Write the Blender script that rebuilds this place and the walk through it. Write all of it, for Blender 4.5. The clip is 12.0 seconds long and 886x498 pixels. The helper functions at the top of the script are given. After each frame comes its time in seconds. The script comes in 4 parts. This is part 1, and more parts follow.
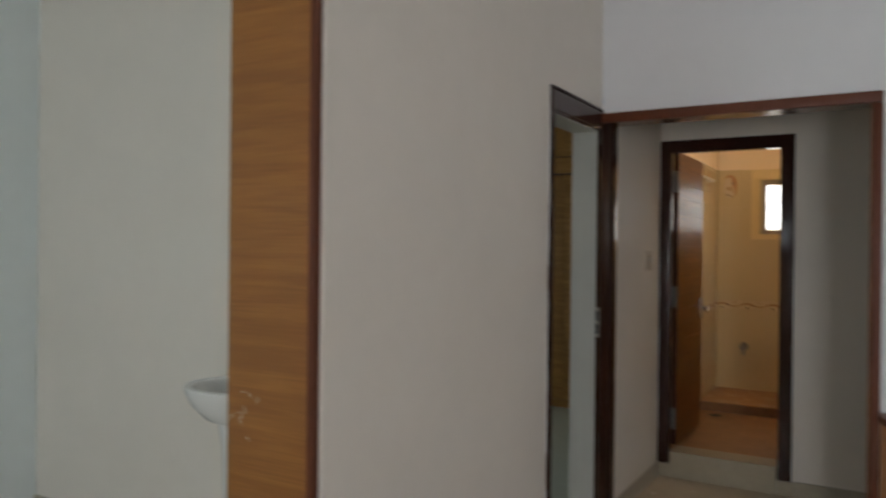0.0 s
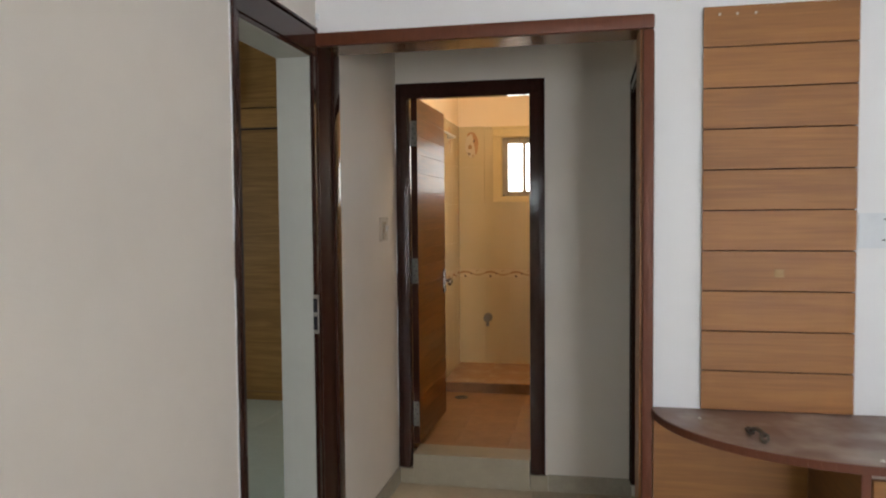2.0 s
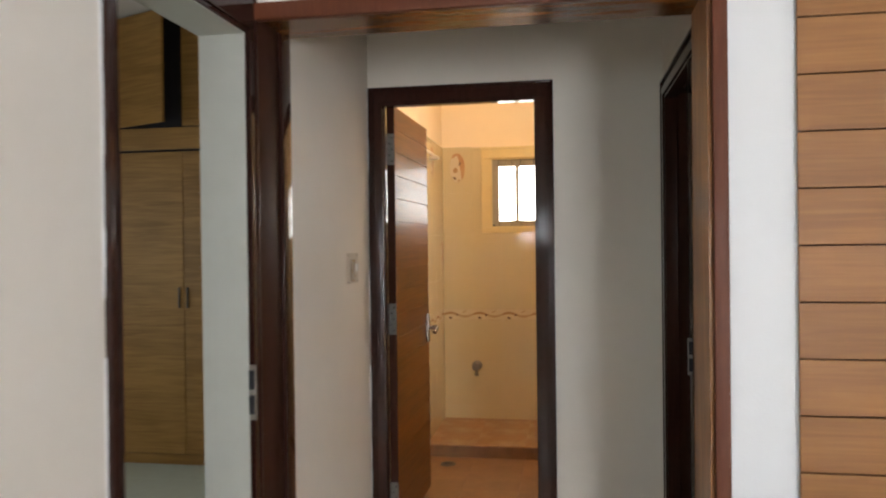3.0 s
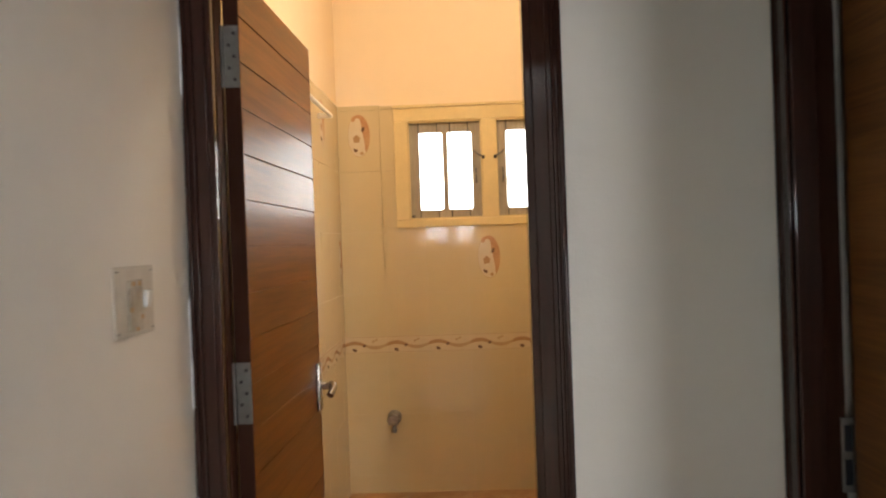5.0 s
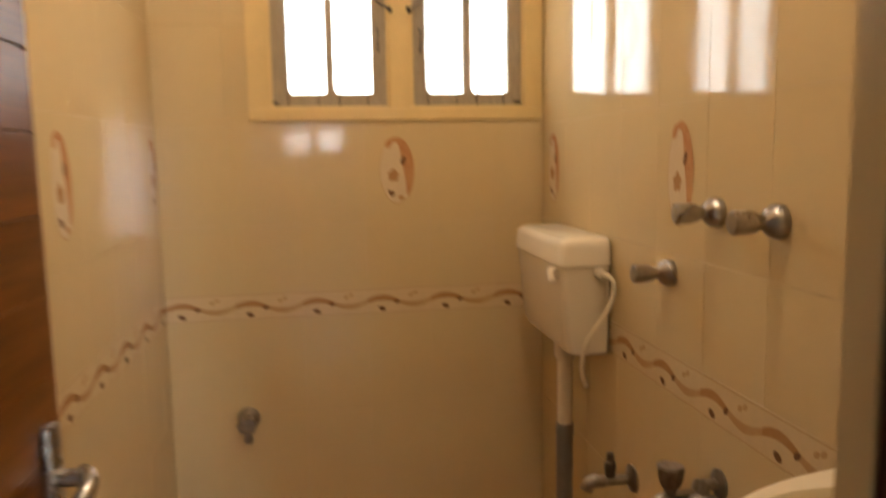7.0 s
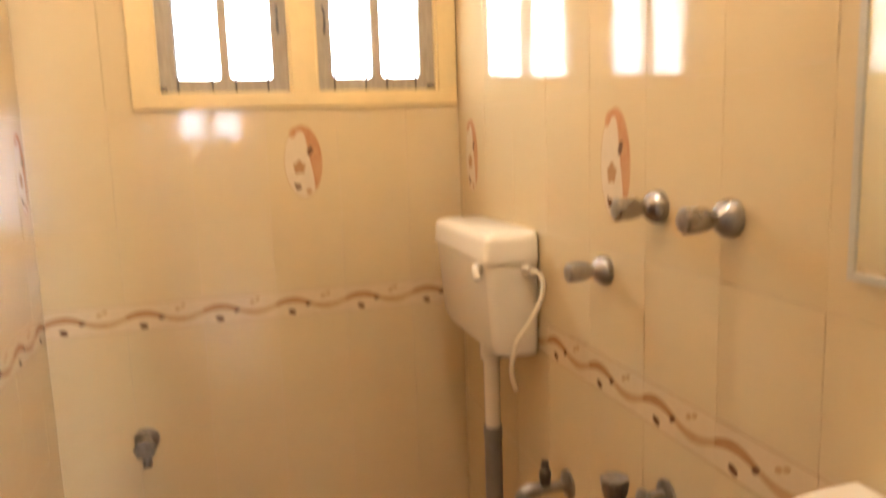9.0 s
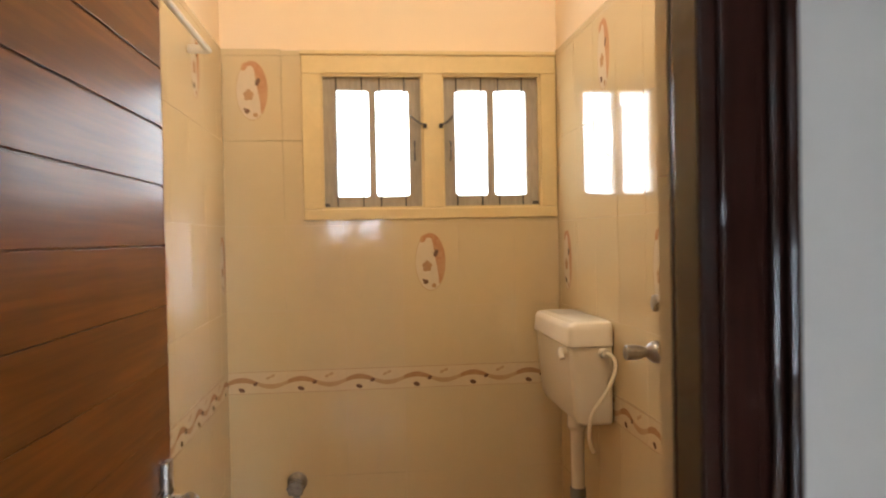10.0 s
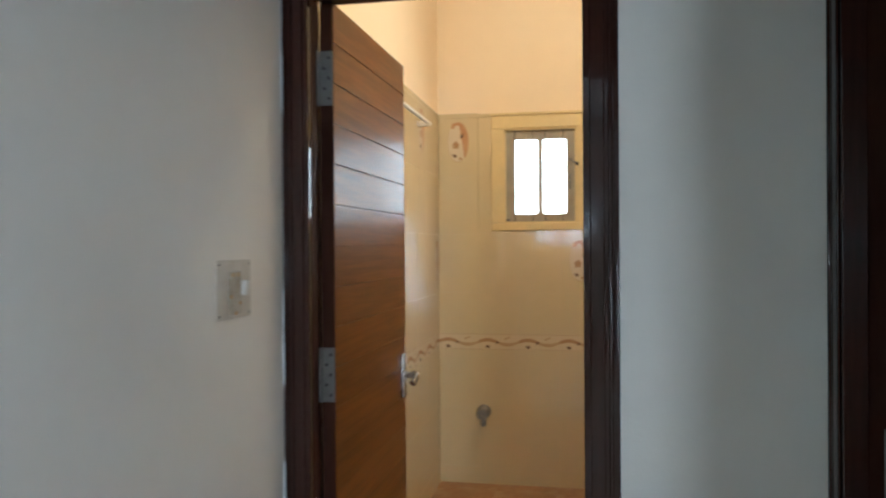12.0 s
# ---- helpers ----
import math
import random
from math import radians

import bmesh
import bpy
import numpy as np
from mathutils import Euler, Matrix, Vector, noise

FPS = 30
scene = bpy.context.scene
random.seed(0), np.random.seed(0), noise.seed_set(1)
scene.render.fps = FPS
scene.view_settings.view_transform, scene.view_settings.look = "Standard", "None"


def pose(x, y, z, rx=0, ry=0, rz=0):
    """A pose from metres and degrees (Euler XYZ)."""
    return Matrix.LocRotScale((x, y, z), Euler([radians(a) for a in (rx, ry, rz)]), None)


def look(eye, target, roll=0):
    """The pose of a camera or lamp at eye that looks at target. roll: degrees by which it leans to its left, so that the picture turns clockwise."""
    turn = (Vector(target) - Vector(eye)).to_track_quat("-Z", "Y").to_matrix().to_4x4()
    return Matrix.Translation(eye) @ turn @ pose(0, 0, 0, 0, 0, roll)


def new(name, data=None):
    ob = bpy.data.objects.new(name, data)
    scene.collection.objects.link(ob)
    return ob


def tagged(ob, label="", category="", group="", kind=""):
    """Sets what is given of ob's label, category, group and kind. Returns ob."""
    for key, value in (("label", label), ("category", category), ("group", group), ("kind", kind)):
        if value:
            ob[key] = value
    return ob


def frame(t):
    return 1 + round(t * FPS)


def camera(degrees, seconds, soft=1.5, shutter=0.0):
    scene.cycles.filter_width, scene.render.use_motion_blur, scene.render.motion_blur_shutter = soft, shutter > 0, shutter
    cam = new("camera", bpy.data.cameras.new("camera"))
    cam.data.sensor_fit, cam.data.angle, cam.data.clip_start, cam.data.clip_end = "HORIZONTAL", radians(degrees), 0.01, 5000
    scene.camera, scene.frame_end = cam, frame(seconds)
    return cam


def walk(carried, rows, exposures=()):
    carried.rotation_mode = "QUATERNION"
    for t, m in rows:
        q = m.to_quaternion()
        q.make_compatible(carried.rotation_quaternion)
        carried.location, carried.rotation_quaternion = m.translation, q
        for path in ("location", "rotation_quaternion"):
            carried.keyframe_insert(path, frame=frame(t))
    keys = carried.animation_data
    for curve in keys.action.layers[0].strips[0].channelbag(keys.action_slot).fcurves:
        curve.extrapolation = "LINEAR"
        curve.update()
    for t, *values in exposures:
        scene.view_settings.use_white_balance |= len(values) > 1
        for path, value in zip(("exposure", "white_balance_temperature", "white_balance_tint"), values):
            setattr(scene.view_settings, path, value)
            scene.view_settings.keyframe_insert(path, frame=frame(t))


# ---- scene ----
# z = 0 is the foot of the door frames; the hall floor lies at FLOOR.
cam = camera(61.5, 12.0, soft=2.0, shutter=0.5)
PATH = [
    (0, (0.127, 0.005, 1.39), (-0.892, 1.726, 1.383), 0.6),
    (0.5, (0.143, 0.127, 1.395), (-0.616, 1.976, 1.325), 0.2),
    (1, (0.125, 0.331, 1.397), (-0.471, 2.239, 1.339), 0.4),
    (1.5, (-0.01, 0.605, 1.402), (-0.496, 2.544, 1.332), 0.4),
    (2, (-0.095, 0.995, 1.393), (-0.487, 2.954, 1.297), -0.5),
    (2.5, (-0.161, 1.368, 1.409), (-0.598, 3.318, 1.352), -0.4),
    (3, (-0.276, 1.769, 1.41), (-0.61, 3.74, 1.395), -0.7),
    (3.5, (-0.367, 2.157, 1.399), (-0.614, 4.141, 1.385), -1.1),
    (3.7, (-0.403, 2.319, 1.41), (-0.623, 4.307, 1.392), -1.3),
    (5.3, (-0.581, 3.586, 1.395), (-0.608, 5.586, 1.379), -1.6),
    (5.5, (-0.607, 3.732, 1.405), (-0.608, 5.731, 1.38), -1.2),
    (6, (-0.638, 4.105, 1.398), (-0.578, 6.104, 1.336), -1.4),
    (6.5, (-0.642, 4.405, 1.392), (-0.525, 6.396, 1.249), -1.2),
    (7, (-0.663, 4.703, 1.368), (-0.361, 6.664, 1.117), -1.0),
    (7.2, (-0.664, 4.794, 1.361), (-0.26, 6.717, 0.99), -1.1),
    (8.8, (-0.665, 4.911, 1.371), (-0.113, 6.779, 0.919), -1.9),
    (9, (-0.659, 4.862, 1.389), (-0.116, 6.762, 1.084), -1.9),
    (9.5, (-0.688, 4.651, 1.396), (-0.27, 6.605, 1.328), -1.5),
    (10, (-0.677, 4.365, 1.41), (-0.469, 6.354, 1.379), -1.1),
    (10.5, (-0.674, 4.069, 1.406), (-0.494, 6.061, 1.448), -0.7),
    (11, (-0.641, 3.756, 1.409), (-0.486, 5.749, 1.457), -0.6),
    (11.5, (-0.541, 3.481, 1.405), (-0.637, 5.478, 1.4), -0.5),
    (12, (-0.413, 3.206, 1.402), (-0.787, 5.171, 1.394), -0.4),
]
EXPOSURES = [
    (0.0, -1.25, 6500, 10), (0.5, -1.1, 6500, 10), (1.0, -0.85, 6500, 10), (1.5, -0.6, 6500, 10), (2.0, -0.45, 6500, 10), (2.5, -0.2, 6500, 10),
    (3.0, 0.0, 6500, 10), (3.5, 0.15, 6500, 10), (5.5, 0.0, 6500, 10), (6.0, -0.1, 6500, 10), (6.5, -0.16, 6500, 10), (7.0, -0.1, 6500, 10),
    (8.8, 0.70, 5850, 9), (9.0, 0.82, 5750, 9), (9.5, 0.52, 5750, 9), (10.0, 0.09, 5750, 8), (10.5, -0.12, 5500, 5), (11.0, -0.22, 5150, 0),
    (11.5, -0.24, 5200, 0), (12.0, -0.07, 5200, 0),
]
walk(cam, [(t, look(eye, target, roll)) for t, eye, target, roll in PATH], EXPOSURES)

FLOOR, CEIL = -0.09, 3.0

# ---- light ----
world = bpy.data.worlds.new("sky")
scene.world = world
world.use_nodes = True
wn = world.node_tree.nodes
sky = wn.new("ShaderNodeTexSky")
sky.sky_type, sky.sun_disc = "NISHITA", False
sky.sun_elevation, sky.sun_rotation = radians(50), radians(40)
world.node_tree.links.new(sky.outputs["Color"], wn["Background"].inputs["Color"])
wn["Background"].inputs["Strength"].default_value = 0.1


def window_light(name, centre, target, width, height, watts, colour):
    lamp = bpy.data.lights.new(name, "AREA")
    lamp.shape, lamp.size, lamp.size_y, lamp.energy, lamp.color = "RECTANGLE", width, height, watts, colour
    ob = new(name, lamp)
    ob.matrix_world = look(centre, target)
    return ob


HALL_W, HALL2_W, BATH_W, BED_W, DINE_W, SIDE_FILL_W, CORNER_FILL_W = 126, 16, 13, 15.5, 44, 7.5, 32
window_light("daylight_balcony", (1.75, -3.64, 1.05), (1.75, 0, 1.05), 0.96, 1.75, HALL_W, (0.92, 0.96, 1.0))
window_light("daylight_bath", (-0.42, 7.262, 1.77), (-0.42, 0, 1.77), 0.9, 0.52, BATH_W, (1.0, 0.98, 0.93))
window_light("daylight_hall", (-0.85, -3.64, 1.66), (-0.85, 0, 1.66), 0.9, 0.36, HALL2_W, (0.93, 0.97, 1.0))
window_light("daylight_bedroom", (-4.68, 4.4, 1.4), (0, 4.4, 1.4), 1.2, 1.2, BED_W, (0.96, 1.0, 0.97))
window_light("daylight_dining", (-2.9, -3.62, 1.4), (-2.9, 0, 1.4), 1.2, 1.2, DINE_W, (0.80, 0.97, 1.0))
# Extra source added to brighten the hall; no window is known here.
window_light("daylight_corner", (3.3, -3.64, 1.4), (3.3, 0, 1.4), 0.7, 1.1, CORNER_FILL_W, (0.92, 0.96, 1.0))
# Fill added to even out the left wall; its window is invented.
window_light("daylight_side", (3.86, 2.5, 1.5), (0, 2.5, 1.5), 1.0, 1.0, SIDE_FILL_W, (0.97, 0.97, 1.0))
bulb = bpy.data.lights.new("bath_bulb_light", "POINT")
bulb.energy, bulb.color, bulb.shadow_soft_size = 21.5, (1.0, 0.845, 0.64), 0.05
new("bath_bulb_light", bulb).location = (-0.45, 5.75, 2.87)


# ---- materials ----
def material(name, colour, rough=0.5,  metal=0.0, grain=0.0, scale=30.0, bump=0.0, bump_scale=200.0, stain=0.0, coat=0.0, stretch=(1, 1, 1), tint=None, random_value=0.0, smudge=0.0, spec=0.5, dust=None):
    """A surface with colour varying at two scales, bump, and uneven gloss."""
    m = bpy.data.materials.new(name)
    m.use_nodes = True
    nt = m.node_tree
    n, link = nt.nodes, nt.links.new
    b = n["Principled BSDF"]
    b.inputs["Roughness"].default_value, b.inputs["Metallic"].default_value = rough, metal
    b.inputs["Coat Weight"].default_value, b.inputs["Coat Roughness"].default_value = coat, 0.08
    b.inputs["Specular IOR Level"].default_value = spec
    tc = n.new("ShaderNodeTexCoord")
    mp = n.new("ShaderNodeMapping")
    mp.inputs["Scale"].default_value = stretch
    link(tc.outputs["Object"], mp.inputs["Vector"])
    base = n.new("ShaderNodeRGB")
    base.outputs[0].default_value = (*colour, 1)
    last = base.outputs[0]

    def mix(fac, a, colour_b, kind="MIX"):
        x = n.new("ShaderNodeMix")
        x.data_type, x.blend_type = "RGBA", kind
        link(fac, x.inputs[0])
        link(a, x.inputs[6])
        x.inputs[7].default_value = (*colour_b, 1)
        return x.outputs[2]

    def fac(sc, lo, hi, amount, detail=4.0, space=mp):
        t = n.new("ShaderNodeTexNoise")
        t.inputs["Scale"].default_value, t.inputs["Detail"].default_value = sc, detail
        link(space.outputs["Vector"] if space is mp else space.outputs["Object"], t.inputs["Vector"])
        r = n.new("ShaderNodeMapRange")
        r.inputs[1].default_value, r.inputs[2].default_value, r.inputs[4].default_value = lo, hi, amount
        link(t.outputs["Fac"], r.inputs[0])
        return r.outputs[0]

    dark = tint or tuple(c * 0.55 for c in colour)
    if grain:
        last = mix(fac(scale, 0.35, 0.7, grain), last, dark)
        last = mix(fac(scale * 4.3, 0.4, 0.75, grain * 0.7), last, dark)
    if stain:
        last = mix(fac(1.7, 0.45, 0.75, stain, 6.0, tc), last, tuple(c * 0.7 for c in colour))
    if dust:
        last = mix(fac(5.5, 0.47, 0.72, 0.8, 9.0, tc), last, dust)
    if random_value:
        oi = n.new("ShaderNodeObjectInfo")
        r = n.new("ShaderNodeMapRange")
        r.inputs[3].default_value, r.inputs[4].default_value = 0.0, random_value
        link(oi.outputs["Random"], r.inputs[0])
        last = mix(r.outputs[0], last, dark)
    link(last, b.inputs["Base Color"])
    if smudge:
        r = n.new("ShaderNodeMapRange")
        r.inputs[3].default_value, r.inputs[4].default_value = rough, rough + smudge
        link(fac(6.0, 0.35, 0.75, 1.0, 6.0, tc), r.inputs[0])
        link(r.outputs[0], b.inputs["Roughness"])
    if bump:
        t = n.new("ShaderNodeTexNoise")
        t.inputs["Scale"].default_value, t.inputs["Detail"].default_value = bump_scale, 3.0
        link(tc.outputs["Object"], t.inputs["Vector"])
        bp = n.new("ShaderNodeBump")
        bp.inputs["Strength"].default_value, bp.inputs["Distance"].default_value = bump, 0.002
        link(t.outputs["Fac"], bp.inputs["Height"])
        link(bp.outputs["Normal"], b.inputs["Normal"])
    return m


def wood(name, light, dark, along, rough, coat=0.0, random_value=0.14, gloss=0.12, spec=0.5):
    """Veneer with streaks and cathedral figure running along the axis 0, 1 or 2."""
    m = bpy.data.materials.new(name)
    m.use_nodes = True
    nt = m.node_tree
    n, link = nt.nodes, nt.links.new
    b = n["Principled BSDF"]
    b.inputs["Roughness"].default_value, b.inputs["Specular IOR Level"].default_value = rough, spec
    b.inputs["Coat Weight"].default_value, b.inputs["Coat Roughness"].default_value = coat, gloss
    tc, oi = n.new("ShaderNodeTexCoord"), n.new("ShaderNodeObjectInfo")
    add = n.new("ShaderNodeVectorMath")
    add.operation = "MULTIPLY_ADD"
    comb = n.new("ShaderNodeCombineXYZ")
    for k in range(3):
        link(oi.outputs["Random"], comb.inputs[k])
    add.inputs[1].default_value = (7.0, 5.0, 9.0)
    link(comb.outputs[0], add.inputs[0])
    link(tc.outputs["Object"], add.inputs[2])
    outs = []
    for squeeze, scale, detail, twist in ((0.035, 150.0, 4.0, 0.2), (0.07, 26.0, 4.0, 0.9), (0.9, 2.2, 3.0, 0.3)):
        mp = n.new("ShaderNodeMapping")
        sc = [1.0, 1.0, 1.0]
        sc[along] = squeeze
        mp.inputs["Scale"].default_value = sc
        link(add.outputs[0], mp.inputs["Vector"])
        t = n.new("ShaderNodeTexNoise")
        t.inputs["Scale"].default_value, t.inputs["Detail"].default_value, t.inputs["Distortion"].default_value = scale, detail, twist
        link(mp.outputs["Vector"], t.inputs["Vector"])
        outs.append(t.outputs["Fac"])
    s = n.new("ShaderNodeMath")
    s.operation = "MULTIPLY_ADD"
    half = n.new("ShaderNodeMath")
    half.operation = "MULTIPLY"
    half.inputs[1].default_value = 0.72
    link(outs[1], half.inputs[0])
    link(outs[0], s.inputs[0])
    s.inputs[1].default_value = 0.48
    link(half.outputs[0], s.inputs[2])
    s2 = n.new("ShaderNodeMath")
    s2.operation = "MULTIPLY_ADD"
    link(outs[2], s2.inputs[0])
    s2.inputs[1].default_value = 0.35
    link(s.outputs[0], s2.inputs[2])
    s3 = n.new("ShaderNodeMath")
    s3.operation = "MULTIPLY_ADD"
    link(oi.outputs["Random"], s3.inputs[0])
    s3.inputs[1].default_value = random_value
    link(s2.outputs[0], s3.inputs[2])
    ramp = n.new("ShaderNodeValToRGB")
    ramp.color_ramp.elements[0].position, ramp.color_ramp.elements[0].color = 0.66, (*light, 1)
    ramp.color_ramp.elements[1].position, ramp.color_ramp.elements[1].color = 1.10 if random_value else 0.98, (*dark, 1)
    link(s3.outputs[0], ramp.inputs[0])
    link(ramp.outputs[0], b.inputs["Base Color"])
    bp = n.new("ShaderNodeBump")
    bp.inputs["Strength"].default_value, bp.inputs["Distance"].default_value = 0.12, 0.001
    link(outs[0], bp.inputs["Height"])
    link(bp.outputs["Normal"], b.inputs["Normal"])
    return m


PAINT = material("wall_paint", (0.79, 0.737, 0.665), 0.62, grain=0.05, scale=3.0, bump=0.25, bump_scale=120, stain=0.10)
WHITE = material("white_paint", (0.80, 0.80, 0.815), 0.6, grain=0.04, scale=3.0, bump=0.25, bump_scale=120, stain=0.06)
PEACH = material("peach_paint", (0.92, 0.73, 0.49), 0.6, grain=0.05, scale=3.0, bump=0.25, bump_scale=120, stain=0.06)
CREAM = material("cream_gloss_paint", (0.80, 0.61, 0.29), 0.35, grain=0.12, scale=14.0, bump=0.2, bump_scale=60, stain=0.2)
TEAK_X = wood("teak_veneer_x", (0.335, 0.133, 0.0245), (0.235, 0.088, 0.0138), 0, 0.5, coat=0.0)
TEAK_DOOR = wood("teak_door_veneer", (0.185, 0.060, 0.0085), (0.105, 0.031, 0.004), 0, 0.30, coat=0.09, gloss=0.13, spec=0.15)
TEAK_Y = wood("teak_veneer_y", (0.22, 0.09, 0.022), (0.12, 0.045, 0.01), 1, 0.45)
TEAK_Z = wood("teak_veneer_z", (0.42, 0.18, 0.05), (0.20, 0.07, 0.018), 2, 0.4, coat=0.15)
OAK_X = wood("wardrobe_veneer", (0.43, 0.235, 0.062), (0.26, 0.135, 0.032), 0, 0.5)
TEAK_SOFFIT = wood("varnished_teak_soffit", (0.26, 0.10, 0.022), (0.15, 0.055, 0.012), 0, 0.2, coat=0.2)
RED_EDGE = material("red_brown_edge", (0.135, 0.038, 0.016), 0.42, grain=0.4, scale=20, stretch=(6, 6, 0.5), smudge=0.12, spec=0.3)
DARK_MATT = material("dark_rebate", (0.048, 0.018, 0.011), 0.45, grain=0.4, scale=18, stretch=(6, 6, 0.4), tint=(0.03, 0.012, 0.008), spec=0.04)
DARK = material("dark_varnish", (0.042, 0.015, 0.011), 0.05, grain=0.4, scale=18, stretch=(6, 6, 0.4), bump=0.11, bump_scale=38, smudge=0.06, tint=(0.020, 0.009, 0.006), spec=0.36)
TILE = material("cream_glazed_tile", (0.655, 0.508, 0.285), 0.045, grain=0.08, scale=5.0, bump=0.08, bump_scale=9, tint=(0.58, 0.42, 0.20), random_value=0.10, smudge=0.05)
TILE_BED = material("tile_joint", (0.70, 0.55, 0.34), 0.6, grain=0.2, scale=40)
LISTELLO = material("listello_glaze", (0.70, 0.54, 0.315), 0.12, grain=0.1, scale=20)
GROUT = material("grout", (0.62, 0.50, 0.33), 0.8, grain=0.3, scale=40, bump=0.3)
PRINT_RUST = material("rust_print", (0.46, 0.20, 0.085), 0.12, grain=0.6, scale=28, tint=(0.60, 0.36, 0.17))
PRINT_CREST = material("brown_print", (0.41, 0.225, 0.10), 0.12, grain=0.6, scale=45, tint=(0.50, 0.29, 0.13))
PRINT_TAN = material("tan_print", (0.55, 0.365, 0.19), 0.12, grain=0.5, scale=60, tint=(0.46, 0.27, 0.12))
PRINT_DARK = material("umber_print", (0.19, 0.10, 0.055), 0.15, grain=0.3, scale=80)
PRINT_PALE = material("ivory_print", (0.69, 0.55, 0.36), 0.12, grain=0.1, scale=20)
BATH_FLOOR = material("terracotta_floor_tile", (0.40, 0.205, 0.082), 0.4, grain=0.6, scale=9, bump=0.2, bump_scale=60, stain=0.5, tint=(0.26, 0.125, 0.05), random_value=0.25)
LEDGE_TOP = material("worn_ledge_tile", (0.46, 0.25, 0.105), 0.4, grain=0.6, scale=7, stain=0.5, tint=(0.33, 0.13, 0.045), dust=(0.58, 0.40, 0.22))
# Base colour darker than the ledge top's.
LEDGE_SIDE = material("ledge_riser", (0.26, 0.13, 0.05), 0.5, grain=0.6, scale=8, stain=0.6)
HALL_TILE = material("vitrified_floor_tile", (0.63, 0.53, 0.40), 0.16, grain=0.15, scale=30, stain=0.06, smudge=0.15, random_value=0.15)
SKIRT = material("skirting_tile", (0.42, 0.37, 0.29), 0.3, grain=0.3, scale=22, stain=0.2)
MARBLE = material("marble_step", (0.40, 0.345, 0.255), 0.3, grain=0.15, scale=14)
# Teal light reflected by the pale bedroom floor is put into this colour.
TEAL_LIT_TILE = material("teal_lit_bedroom_tile", (0.66, 0.78, 0.74), 0.2, grain=0.08, scale=14)
COUNTER = material("brown_laminate", (0.24, 0.145, 0.115), 0.36, grain=0.5, scale=16, stain=0.5, tint=(0.27, 0.17, 0.13), bump=0.1, smudge=0.2, dust=(0.50, 0.42, 0.36))
SHELF_GREY = material("dusty_shelf", (0.36, 0.33, 0.30), 0.6, grain=0.4, scale=10, stain=0.3)
CERAMIC = material("ivory_ceramic", (0.82, 0.72, 0.55), 0.12, grain=0.05, scale=6, smudge=0.06)
CERAMIC_WHITE = material("white_ceramic", (0.80, 0.80, 0.78), 0.12, grain=0.04, scale=6)
PLASTIC = material("aged_plastic", (0.72, 0.64, 0.50), 0.4, grain=0.15, scale=25, stain=0.3)
SWITCH_PLASTIC = material("greyed_switch_plastic", (0.60, 0.545, 0.47), 0.4, grain=0.35, scale=25, stain=0.5, tint=(0.44, 0.38, 0.30))
SOILED = material("soiled_switch_plastic", (0.50, 0.45, 0.37), 0.5, grain=0.8, scale=40, stain=0.4, tint=(0.27, 0.21, 0.14))
HOSE = material("ivory_hose", (0.80, 0.70, 0.50), 0.35, grain=0.1, scale=30)
PIPE_GREY = material("grey_pipe", (0.20, 0.18, 0.16), 0.5, grain=0.3, scale=30)
CHROME = material("aged_chrome", (0.40, 0.375, 0.345), 0.2, 0.9, grain=0.4, scale=50, smudge=0.25, tint=(0.20, 0.17, 0.14))
TARNISH = material("tarnished_chrome", (0.34, 0.30, 0.25), 0.3, 0.8, grain=0.5, scale=60, smudge=0.2, tint=(0.12, 0.095, 0.07))
BLACKENED = material("blackened_metal", (0.16, 0.13, 0.10), 0.25, 0.85, grain=0.5, scale=60, smudge=0.2, tint=(0.04, 0.032, 0.026))
CHALK = material("plaster_crumb", (0.75, 0.72, 0.66), 0.8, grain=0.2, scale=90)
STEEL = material("steel_plate", (0.21, 0.195, 0.175), 0.55, 0.7, grain=0.3, scale=60, smudge=0.2)
SCREW = material("dark_screw", (0.05, 0.04, 0.035), 0.5, 0.5, grain=0.2, scale=80)
IRON = material("painted_bar", (0.09, 0.075, 0.06), 0.5, grain=0.3, scale=50)
SASH = material("weathered_sash", (0.46, 0.385, 0.28), 0.55, grain=0.5, scale=25, stretch=(4, 1, 0.6), stain=0.4)
# Bluish daylight on the dining side wall is put into this colour.
DAYLIT_BLUE = material("daylit_blue_wall", (0.80, 0.87, 0.87), 0.6, grain=0.05, scale=3.0, bump=0.25, bump_scale=120, stain=0.06)
# Greyer than the wall paint around the bedroom door.
REVEAL = material("grey_reveal", (0.50, 0.51, 0.47), 0.7, grain=0.08, scale=5, stain=0.1, bump=0.2)
GREY_PATCH = material("bare_grey_patch", (0.72, 0.75, 0.79), 0.7, grain=0.1, scale=12)
STICKER = material("torn_sticker", (0.39, 0.215, 0.085), 0.8, grain=0.4, scale=60)
SCUFF = material("chalk_scuff", (0.62, 0.52, 0.42), 0.8, grain=0.3, scale=60)
# Black standing in for shade inside the wardrobe and small slots.
BLACK = material("cavity_shade", (0.012, 0.012, 0.018), 0.7, grain=0.2, scale=20)
GLASS_EDGE = material("ground_glass_edge", (0.52, 0.48, 0.38), 0.3, grain=0.15, scale=40)
SILVER = material("mirror_silver", (0.92, 0.95, 0.92), 0.02, 1.0)
PANE = bpy.data.materials.new("clear_glass")
PANE.use_nodes = True
pb = PANE.node_tree.nodes["Principled BSDF"]
pb.inputs["Transmission Weight"].default_value, pb.inputs["Roughness"].default_value, pb.inputs["IOR"].default_value = 1.0, 0.02, 1.2


